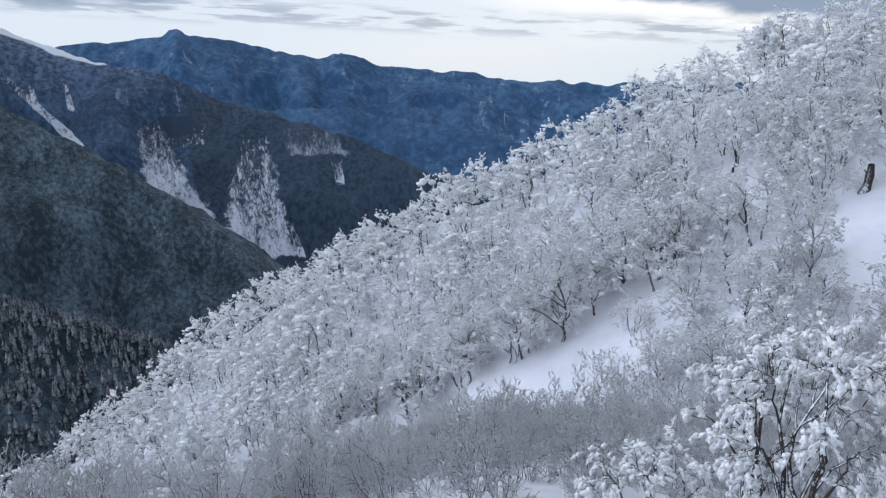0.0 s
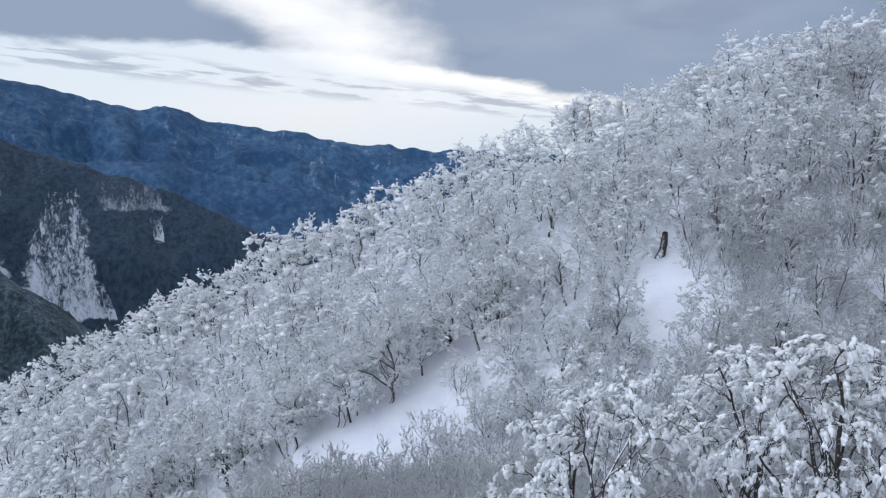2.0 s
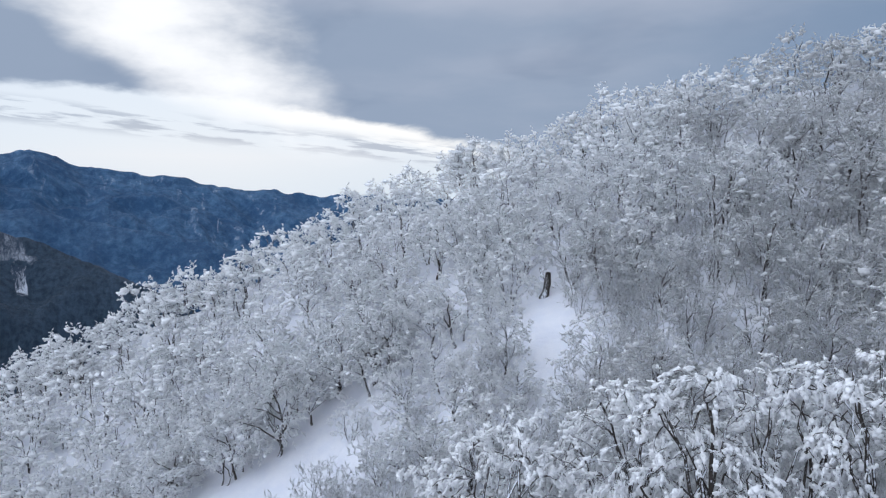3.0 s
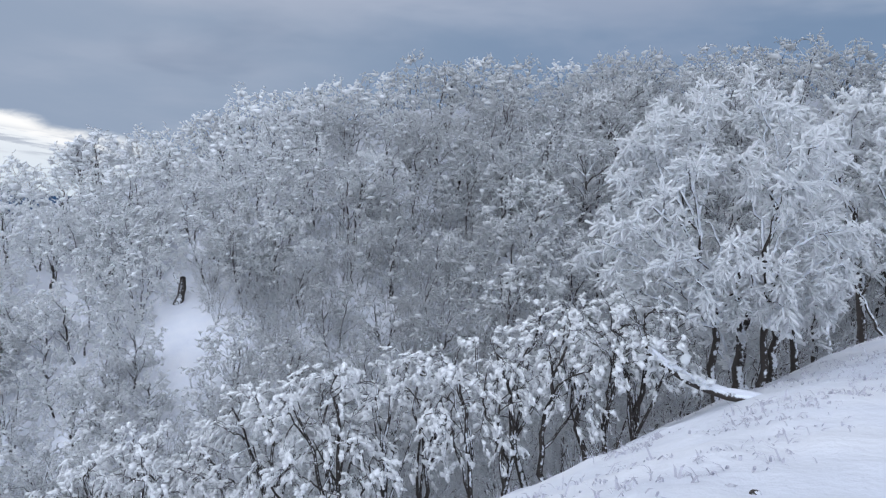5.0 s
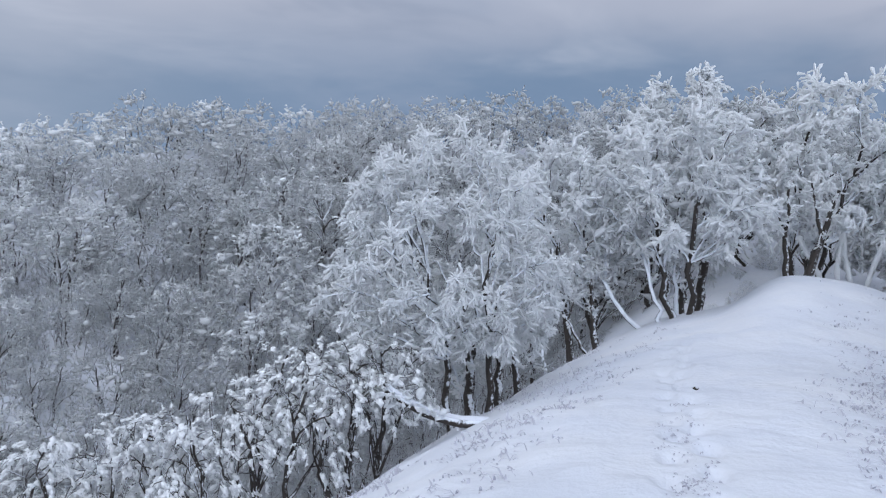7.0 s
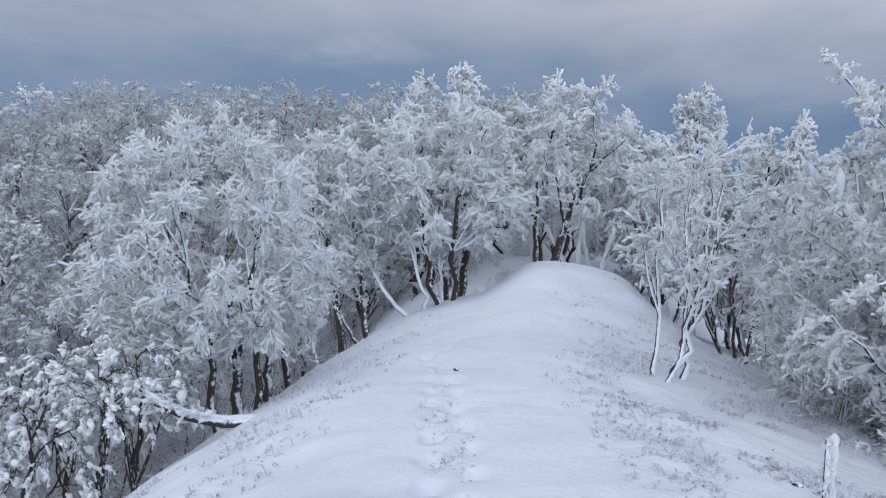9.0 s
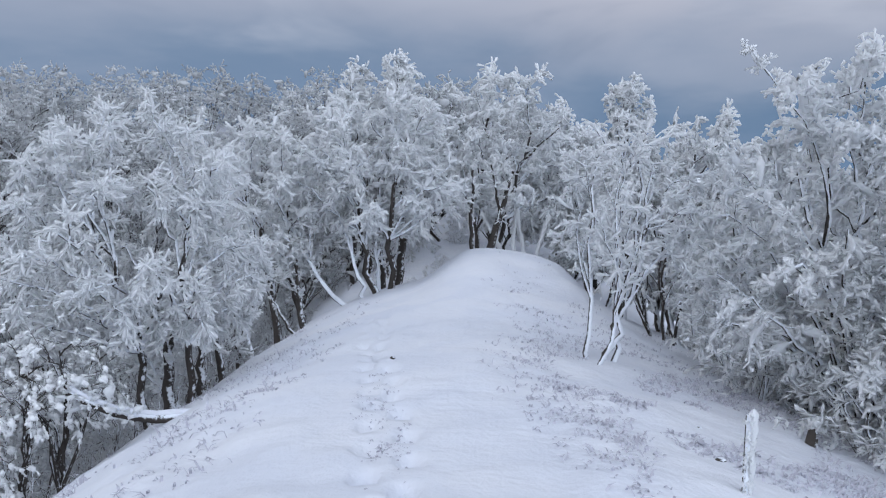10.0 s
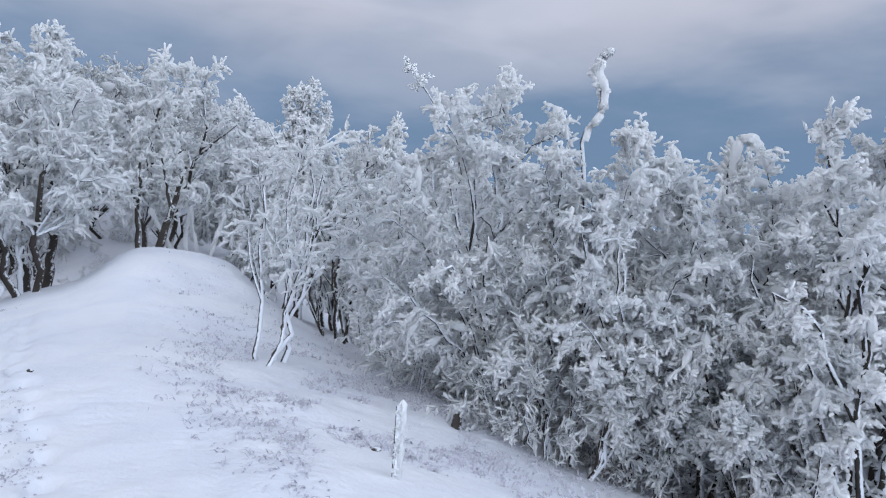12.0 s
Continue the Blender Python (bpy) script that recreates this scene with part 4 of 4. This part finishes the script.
# a small open tree of several stems on the crest
t = frosted_tree("rimed_shrub_tree", "slender many-stemmed tree with rimed stems on the snowy crest", 205, "", STEM_BARK, STEM_BARK, tall=3.25, wide=2.0, low=1.45, stems=4, limbs=16, boughs=4, twigs=4, fingers=4, finger=(0.095, 0.014), coat=0.016, lean=(0.50, 0.0), fork=0.40, droop=0.02, trunk_radius=0.043, splay=0.20)
put(t, 14.8, 9.8)


# ---- undergrowth on the gentler side of the ridge ----
def build_undergrowth():
    rng = random.Random(31)
    stock = [stock_meshes(flat_tree(300 + k, tall=1.5, wide=1.7, low=0.15, stems=4, limbs=10, boughs=4, twigs=4, fingers=3, finger=(0.16, 0.020), coat=0.020, sides=3, fork=0.10, droop=0.02, trunk_radius=0.025, splay=0.25), TWIG) for k in range(4)]
    for dist, x, y in scatter(rng, 1.7, lambda az: 26, lambda az: 42, -3.0, 7.0):
        top = thing("rimed_bush", "low scrubby bush dusted with rime on the climbing ridge", "bush", "bushes on the ridge")
        trunk, crown = rng.choice(stock)
        hang("trunk", trunk, top)
        tagged(hang("crown", crown, top), kind="stuff")
        top.matrix_basis = pose(x, y, height(x, y), 0, 0, rng.uniform(0, 360)) @ Matrix.Scale(rng.uniform(0.25, 0.6), 4)
    for dist, x, y in scatter(rng, 1.05, lambda az: 8.2 if az > 38 else 7.6 + (38 - az) * 0.22, lambda az: 20, 24, 66):
        top = thing("rimed_bush", "low tangled bush white with rime on the slope", "bush", "bushes on the gentle slope")
        trunk, crown = rng.choice(stock)
        hang("trunk", trunk, top)
        tagged(hang("crown", crown, top), kind="stuff")
        top.matrix_basis = pose(x, y, height(x, y), rng.uniform(-8, 8), rng.uniform(-8, 8), rng.uniform(0, 360)) @ Matrix.Scale(rng.uniform(0.8, 1.5) * (0.7 if dist < 10 else 1.0), 4)


build_undergrowth()


# ---- a weathered post with rime on its windward side ----
def build_post():
    top = thing("wooden_post", "grey wooden marker post with a crust of rime beside the trail", "post")
    bm = bmesh.new()
    bmesh.ops.create_cone(bm, cap_ends=True, segments=10, radius1=0.047, radius2=0.043, depth=1.15)
    bmesh.ops.bevel(bm, geom=[e for e in bm.edges if e.calc_face_angle(0) > 1.0], offset=0.006, segments=1, affect="EDGES")
    me = bpy.data.meshes.new("shaft")
    bm.to_mesh(me)
    bm.free()
    me.materials.append(WHITE_BARK)
    shaft = hang("shaft", me, top)
    shaft.location = (0, 0, 0.13)
    rng = np.random.default_rng(3)
    line = np.stack([np.full(12, 0.030) + rng.normal(size=12) * 0.004, np.full(12, -0.022), np.linspace(-0.05, 0.70, 12)], 1)
    n = 120
    a, h = rng.normal(-1.3, 0.9, n), rng.uniform(0.02, 0.72, n)
    at = np.stack([0.05 * np.cos(a), 0.05 * np.sin(a), h], 1)
    crust = join([sleeve(rng, line, 0.050, 7), clumps(rng, at, at * [1, 1, 0] * 10 + rng.normal(size=(n, 3)) * 0.3, rng.uniform(0.025, 0.05, n), rng.uniform(0.016, 0.026, n), True)])
    tagged(hang("rime_crust", mesh_from("rime_crust", *crust, (RIME,)), top, "white crust of rime"), kind="stuff")
    put(top, 25.2, 5.45, 0.0, 0.80)
    top.scale = (0.56, 0.56, 0.80)
    top.rotation_euler = (0, radians(1.5), 0)


build_post()


# ---- a bough bent out over the steep side, with snow along its top ----
def build_bent_bough():
    top = thing("bent_bough", "dark bent bough with thick snow along its top", "branch")
    rng = np.random.default_rng(8)
    line = np.array([[0.60, 0.1, -0.10], [0.25, 0.05, -0.06], [-0.2, 0, -0.05], [-0.65, -0.05, 0.06], [-1.0, -0.1, 0.24], [-1.25, -0.1, 0.40]])
    fine_line = np.array([along(line, t)[0] for t in np.linspace(0, 1, 14)])
    hang("wood", mesh_from("wood", *tube(fine_line, np.linspace(0.085, 0.035, 14), 8), (DARK_BARK,)), top)
    lid = fine_line + [0, 0.02, 0.060]
    hang("snow_cap", mesh_from("snow_cap", *tube(lid, np.linspace(0.058, 0.045, 14) * rng.uniform(0.85, 1.2, 14), 7), (SNOW,)), top, "soft white snow")
    rods = []
    for k in range(34):
        m, g = along(fine_line, rng.uniform(0.5, 1.0))
        p, _ = grow(rng, m, g * 0.4 + rng.normal(size=3) * 0.7 + [0, 0, 0.15], rng.uniform(0.10, 0.34), 0.01, 4, 0.3, 0.0)
        rods.append(sleeve(rng, p, rng.uniform(0.010, 0.018), 5))
        rods.append(fronds(rng, [p], 6, 0.07, 0.25, 0.1, False))
        if k % 2:
            rods.append(pads(rng, p[-1:], p[-1:] - p[:1], rng.uniform(0.03, 0.07, 1), LUMP))
    tagged(hang("rime", mesh_from("rime", *join(rods), (RIME,)), top), kind="stuff")
    x, y = bearing(-16.9, 10.8)
    top.matrix_basis = pose(x, y, height(x, y) + 0.10, 0, 0, 14)


build_bent_bough()


# ---- grass and dwarf bamboo tips through the snow ----
def build_tufts():
    rng = np.random.default_rng(77)
    verts, faces, base = [], [], 0
    patches = [(15, 9.0, 5.0, 1300), (20, 7.5, 4.0, 1100), (11, 14.0, 4.5, 700), (25, 6.2, 3.0, 700), (27, 6.6, 3.0, 900), (24, 9.0, 3.0, 900), (-15, 8.5, 4.0, 800), (-9, 13.5, 5.0, 600), (-23, 7.0, 3.0, 420), (-12, 16.0, 4.0, 400), (2, 36.0, 12.0, 1300), (5, 33.0, 8.0, 700)]
    for az, dist, spread, count in patches + [(0, 6.0, 0.0, 1500)]:
        px, py = bearing(az, dist)
        for _ in range(count):
            x, y = px + rng.normal() * spread * 0.33, py + rng.normal() * spread * 0.5
            across = x * math.cos(RIDGE_AZ) - y * math.sin(RIDGE_AZ)
            if not spread:
                # grass laid bare where the trail is trodden
                y = rng.uniform(2.6, 8.6)
                x = -0.05 - 0.020 * y + 0.10 * math.sin(y * 0.4) + rng.normal() * 0.11
                if rng.random() > float(np.clip(0.45 + 1.6 * fractal(np.array([x * 2.0]), np.array([y * 1.6]), 2, 61)[0], 0.05, 0.9)):
                    continue
            elif -1.6 - 0.5 * rng.random() < across < 0.35 + 0.9 * rng.random() ** 2 or float(fractal(np.array([x * 1.4]), np.array([y * 0.9]), 2, 40)[0]) < -0.04:
                continue
            z = float(land(np.array([x]), np.array([y]))[0]) - 0.015
            for _ in range(rng.integers(1, 4)):
                a, h = rng.uniform(0, 6.283), rng.uniform(0.02, 0.07) * (1.9 if az < -10 and rng.random() < 0.15 else 1.0) if spread else rng.uniform(0.008, 0.026)
                lean = rng.uniform(0.8, 2.2) * h
                wide = rng.uniform(0.004, 0.012)
                d, n = np.array([math.cos(a), math.sin(a), 0]), np.array([-math.sin(a), math.cos(a), 0])
                p = np.array([x, y, z]) + rng.normal(size=3) * [0.03, 0.03, 0]
                mid = p + d * lean * 0.4 + [0, 0, h * 0.75]
                tip = p + d * lean + [0, 0, h * rng.uniform(0.6, 1.0)]
                verts += [p - n * wide, p + n * wide, mid + n * wide, mid - n * wide, tip, mid + [0, 0, 0.006]]
                faces += [[base, base + 1, base + 2], [base, base + 2, base + 3], [base + 3, base + 2, base + 4], [base + 3, base + 5, base + 4], [base + 2, base + 4, base + 5]]
                base += 6
    me = mesh_from("dry_grass", np.array(verts), np.array(faces), (GRASS,), False)
    tagged(new("dry_grass", me), "frosted dry grass tips poking through the snow", "grass", kind="stuff")


mat, n = material("frosted_grass", 0.9)
finish(n, n.mix(n.noise(n.place, 6.0, 3), (0.32, 0.31, 0.35, 1), (0.66, 0.66, 0.74, 1)))
GRASS = mat
build_tufts()


# ---- conifers on the nearest dark hill ----
def build_conifers():
    rng = np.random.default_rng(5)
    n = 5200
    az, dist = np.radians(rng.uniform(-129, -104, n)), np.sqrt(rng.uniform(340 ** 2, 900 ** 2, n))
    x, y = dist * np.sin(az), dist * np.cos(az)
    z, owner = full_land(x, y)
    keep = (owner == 1) | (owner == 2)
    x, y, z = x[keep], y[keep], z[keep]
    n = len(x)
    tall, wide = rng.uniform(8, 15, n), rng.uniform(1.6, 2.6, n)
    a = np.arange(5) / 5 * 2 * math.pi
    rows = []
    for level, (h, r) in enumerate(((0.05, 1.0), (0.45, 0.62), (0.40, 0.80), (0.95, 0.06))):
        jag = rng.uniform(0.75, 1.25, (n, 5))
        rows.append(np.stack([x[:, None] + np.cos(a + level) * r * wide[:, None] * jag, y[:, None] + np.sin(a + level) * r * wide[:, None] * jag, np.repeat((z + h * tall)[:, None], 5, 1)], -1))
    v = np.stack(rows, 1).reshape(-1, 3)
    i = np.arange(5)
    k = (i + 1) % 5
    quads = np.concatenate([np.stack([i + s, k + s, k + s + 5, i + s + 5], -1) for s in (0, 10)])
    f = (quads[None] + 20 * np.arange(n)[:, None, None]).reshape(-1, 4)
    tagged(new("conifer_forest", mesh_from("conifer_forest", v, f, (CONIFER,))), "dark conifer forest dusted with snow on the nearest hill", "forest", kind="stuff")


mat, n = material("conifer", 0.95)
up_face = n.add("ShaderNodeSeparateXYZ", {0: n.add("ShaderNodeNewGeometry").outputs["Normal"]}).outputs[2]
dust = n.math("MULTIPLY", n.ramp(n.math("ADD", up_face, n.noise(n.place, 0.5, 3)), 0.50, 1.05), 0.75)
finish(n, n.mix(dust, (0.009, 0.016, 0.018, 1), (0.34, 0.38, 0.42, 1)))
CONIFER = mat
build_conifers()


# ---- bare rimed trunks leaning out from the crest ----
def leaning_trunk(seed, label, az, dist, tips, radius, bark, rise=-0.10):
    """A leaning stem that forks; tips are offsets from its foot."""
    rng = np.random.default_rng(seed)
    top = thing("leaning_trunk", label, "tree")
    main, r = arch(rng, (0, 0, -0.3), tips[0], rise, radius, 10, 0.075, 0.40)
    hang("trunk", mesh_from("trunk", *tube(main, r, 8), (bark,)), top)
    rods = []
    for k, tip in enumerate(tips):
        if k:
            p, _ = along(main, 0.45 + 0.12 * k)
            line, rr = arch(rng, p, tip, 0.0, radius * 0.6, 6, 0.08, 0.35)
            hang("limb", mesh_from("limb", *tube(line, rr, 6), (bark,)), top)
        else:
            line = main
        for _ in range(26):
            m, g = along(line, rng.uniform(0.45, 1.0))
            q, _ = grow(rng, m, g * 0.5 + rng.normal(size=3) * 0.6 + [0, 0, 0.3], rng.uniform(0.12, 0.40), 0.01, 3, 0.2, 0.0)
            rods.append(sleeve(rng, q, rng.uniform(0.020, 0.034), 4))
            rods.append(fronds(rng, [q], 5, 0.12, 0.2, 0.05, True))
    tagged(hang("rime", mesh_from("rime", *join(rods), (RIME,)), top), kind="stuff")
    x, y = bearing(az, dist)
    top.matrix_basis = pose(x, y, height(x, y), 0, 0, 0)


for row in ((1, -11.0, 18.2, [(-0.55, 0.2, 2.2), (-0.2, 0.3, 1.9)], 0.06), (2, -3.5, 21.0, [(-2.2, 0.0, 2.9), (-1.4, 0.2, 2.6), (-2.4, -0.1, 2.2)], 0.085), (3, -2.7, 21.2, [(-1.2, 0.1, 3.1), (-0.7, 0.2, 2.6)], 0.075),
            (4, -1.5, 21.6, [(-0.2, 0.0, 2.2), (0.2, 0.1, 1.8)], 0.08), (5, -15.2, 14.0, [(-1.0, 0.1, 1.2), (-1.3, 0.2, 0.9)], 0.05)):
    leaning_trunk(row[0], "bare pale trunk crusted with rime leaning off the ridge", *row[1:], WHITE_BARK, -0.28)
for row in ((11, -17.0, 13.3, [(-0.22, 0.2, 2.2), (0.3, 0.3, 2.0)], 0.12), (12, -14.8, 14.6, [(-0.16, 0.2, 1.9), (-0.6, 0.2, 1.6)], 0.10), (13, -13.5, 15.5, [(-0.31, 0.2, 1.8), (0.2, 0.2, 1.6)], 0.09), (14, -12.2, 16.8, [(-0.15, 0.1, 1.7), (0.3, 0.1, 1.5)], 0.07),
            (15, -7.7, 20.2, [(-1.1, 0.1, 1.7), (-0.5, 0.2, 1.6)], 0.05), (16, -7.4, 20.6, [(-0.25, 0.1, 2.0), (-0.7, 0.3, 1.9)], 0.11), (17, -0.4, 23.0, [(0.12, 0.0, 3.0), (-0.6, 0.2, 2.7)], 0.15), (18, -1.2, 22.6, [(-0.3, 0.1, 2.6), (0.3, 0.2, 2.4)], 0.11),
            (19, 6.7, 22.2, [(0.75, 0.1, 2.4), (0.1, 0.2, 2.6)], 0.13), (20, 5.6, 21.9, [(-0.05, 0.0, 2.4), (-0.35, 0.2, 2.0)], 0.085)):
    leaning_trunk(row[0], "dark bare trunk at the edge of the ridge", *row[1:], DARK_BARK)


# ---- a rimed leader that stands over the trees and hooks at its tip ----
def hooked_leader(seed, az, dist, low_el, rows):
    rng = np.random.default_rng(seed)
    top = thing("rimed_leader", "bare hooked treetop wrapped in a thick sheath of rime", "tree")
    foot = height(*bearing(az, dist))
    base = EYE_Z + dist * math.tan(radians(low_el)) - foot
    spine = np.array([[0.0, 0.0, -0.3], [0.05, 0.0, base * 0.6], [-0.05, 0.0, base]] + [[x, 0.0, base + z] for x, z in rows])
    line = np.array([along(spine, f)[0] for f in np.linspace(0, 1, 26)])
    hang("stem", mesh_from("stem", *tube(line, np.linspace(0.036, 0.014, 26), 6), (WHITE_BARK,)), top)
    upper = line[9:]
    wrap = [sleeve(rng, upper + [0.03, -0.03, 0.0], 0.056, 7), fronds(rng, [upper], 90, 0.12, 0.26, 0.10, True)]
    tagged(hang("rime", mesh_from("rime", *join(wrap), (RIME,)), top, "white sheath of rime"), kind="stuff")
    x, y = bearing(az, dist)
    top.matrix_basis = pose(x, y, foot, 0, 0, -az)


hooked_leader(31, 38.8, 9.0, 4.8, [(-0.10, 0.45), (0.10, 0.75), (0.12, 0.98), (0.02, 1.20), (0.06, 1.38), (0.16, 1.45)])
hooked_leader(32, 49.0, 9.4, 4.5, [(-0.05, 0.25), (0.02, 0.50), (0.14, 0.52), (0.24, 0.40)])
hooked_leader(33, 59.0, 8.4, 9.0, [(0.0, 0.4), (0.04, 0.8), (-0.02, 1.1), (0.05, 1.25)])


# ---- short rimed saplings behind the crest, a broken stump, and dark trunks far off ----
def sapling(seed, az, dist, tall):
    rng = np.random.default_rng(seed)
    top = thing("rimed_sapling", "short bare sapling thickly coated in rime", "sapling", "saplings behind the crest")
    line, r = grow(rng, (0, 0, -0.2), (rng.normal() * 0.15, 0.1, 1), tall + 0.2, 0.03, 6, 0.10, 0.05, 0.6)
    hang("stem", mesh_from("stem", *tube(line, r, 6), (DARK_BARK,)), top)
    tagged(hang("rime", mesh_from("rime", *join([sleeve(rng, line[1:], 0.075, 6), fronds(rng, [line[2:]], 30, 0.12, 0.25, 0.0, True)]), (RIME,)), top), kind="stuff")
    put(top, az, dist)


for k, (az, dist, tall) in enumerate(((8.1, 23.5, 1.6), (8.9, 23.2, 1.5), (9.7, 23.6, 1.7), (10.3, 23.3, 1.55))):
    sapling(400 + k, az, dist, tall)


def broken_stump():
    rng = np.random.default_rng(9)
    top = thing("broken_stump", "dark broken stump under a cap of rime", "stump")
    line = np.array([[0, 0, -0.3], [0.02, 0, 0.05], [0.05, 0, 0.26], [0.06, 0.02, 0.40]])
    hang("wood", mesh_from("wood", *tube(line, [0.15, 0.11, 0.09, 0.06], 10), (DARK_BARK,)), top)
    a = rng.uniform(0, 6.283, 60)
    at = np.stack([0.05 + 0.06 * np.cos(a), 0.06 * np.sin(a), rng.uniform(0.30, 0.44, 60)], 1)
    tagged(hang("rime", mesh_from("rime", *clumps(rng, at, at * [1, 1, 0] * 4 + [0, 0, 0.6], rng.uniform(0.06, 0.14, 60), rng.uniform(0.03, 0.05, 60), True), (RIME,)), top), kind="stuff")
    put(top, 29.6, 8.1, 0.0, 0.55)


broken_stump()



def snowy_stone(seed, az, dist, size):
    """A dark stone half sunk in the snow, with a little snow on its back."""
    rng = np.random.default_rng(seed)
    v, f = ico_shape(2)
    shape = v * (1 + 0.16 * rng.normal(size=(len(v), 1))) * np.array([1.0, 0.65, 0.55]) * size
    top = thing("stone", "small dark stone half sunk in the snow", "stone", "stones in the snow")
    hang("body", mesh_from("body", shape, f, (DARK_BARK,)), top)
    cap = v * (1 + 0.10 * rng.normal(size=(len(v), 1))) * np.array([0.70, 0.45, 0.22]) * size + [0.1 * size, 0.12 * size, 0.42 * size]
    hang("snow_cap", mesh_from("snow_cap", cap, f, (SNOW,)), top, "soft white snow")
    return put(top, az, dist, 25.0 * seed)


for k, (az, dist, size) in enumerate(((-15.9, 5.2, 0.055), (-0.5, 9.3, 0.035), (23.7, 6.3, 0.045), (22.3, 7.3, 0.045))):
    snowy_stone(70 + k, az, dist, size)

FAR_DARK = [(-81.2, 58.7, 7.0), (-88.8, 60.4, 6.0), (-73.0, 61.3, 6.5), (-94.2, 64.6, 5.5), (-99.7, 68.2, 5.5), (-28.4, 63.6, 6.5), (-35.0, 58.0, 5.5), (-26.1, 70.5, 6.0)]
for k, (az, dist, tall) in enumerate(FAR_DARK):
    data = flat_tree(500 + k, tall=tall, wide=tall * 0.85, low=tall * 0.36, stems=1, limbs=15, boughs=5, twigs=4, fingers=3, finger=(0.40, 0.055), coat=0.055, sides=5, fork=0.42, droop=0.08, trunk_radius=0.18)
    trunk, crown = stock_meshes(data, DARK_BARK, DARK_BARK, THIN_RIME)
    top = thing("rimed_tree", "broadleaf tree with a dark bare trunk and a white rimed crown", "tree", "dark-trunked trees")
    hang("trunk", trunk, top)
    tagged(hang("crown", crown, top), kind="stuff")
    put(top, az, dist, 40.0 * k)


def dark_snag():
    rng = np.random.default_rng(19)
    top = thing("dead_snag", "dark broken trunk standing at the edge of open snow", "snag")
    line, r = grow(rng, (0, 0, -0.5), (0.2, 0, 1), 2.5, 0.42, 6, 0.10, 0.03, 0.45)
    hang("trunk", mesh_from("trunk", *tube(line, r * rng.uniform(0.85, 1.2, 7), 9), (DARK_BARK,)), top)
    p, _ = along(line, 0.7)
    limb, rr = arch(rng, p, p + [-1.3, 0, 0.9], 0.15, 0.16, 5, 0.08, 0.4)
    hang("limb", mesh_from("limb", *tube(limb, rr, 6), (DARK_BARK,)), top)
    put(top, -59.7, 58.4)


dark_snag()
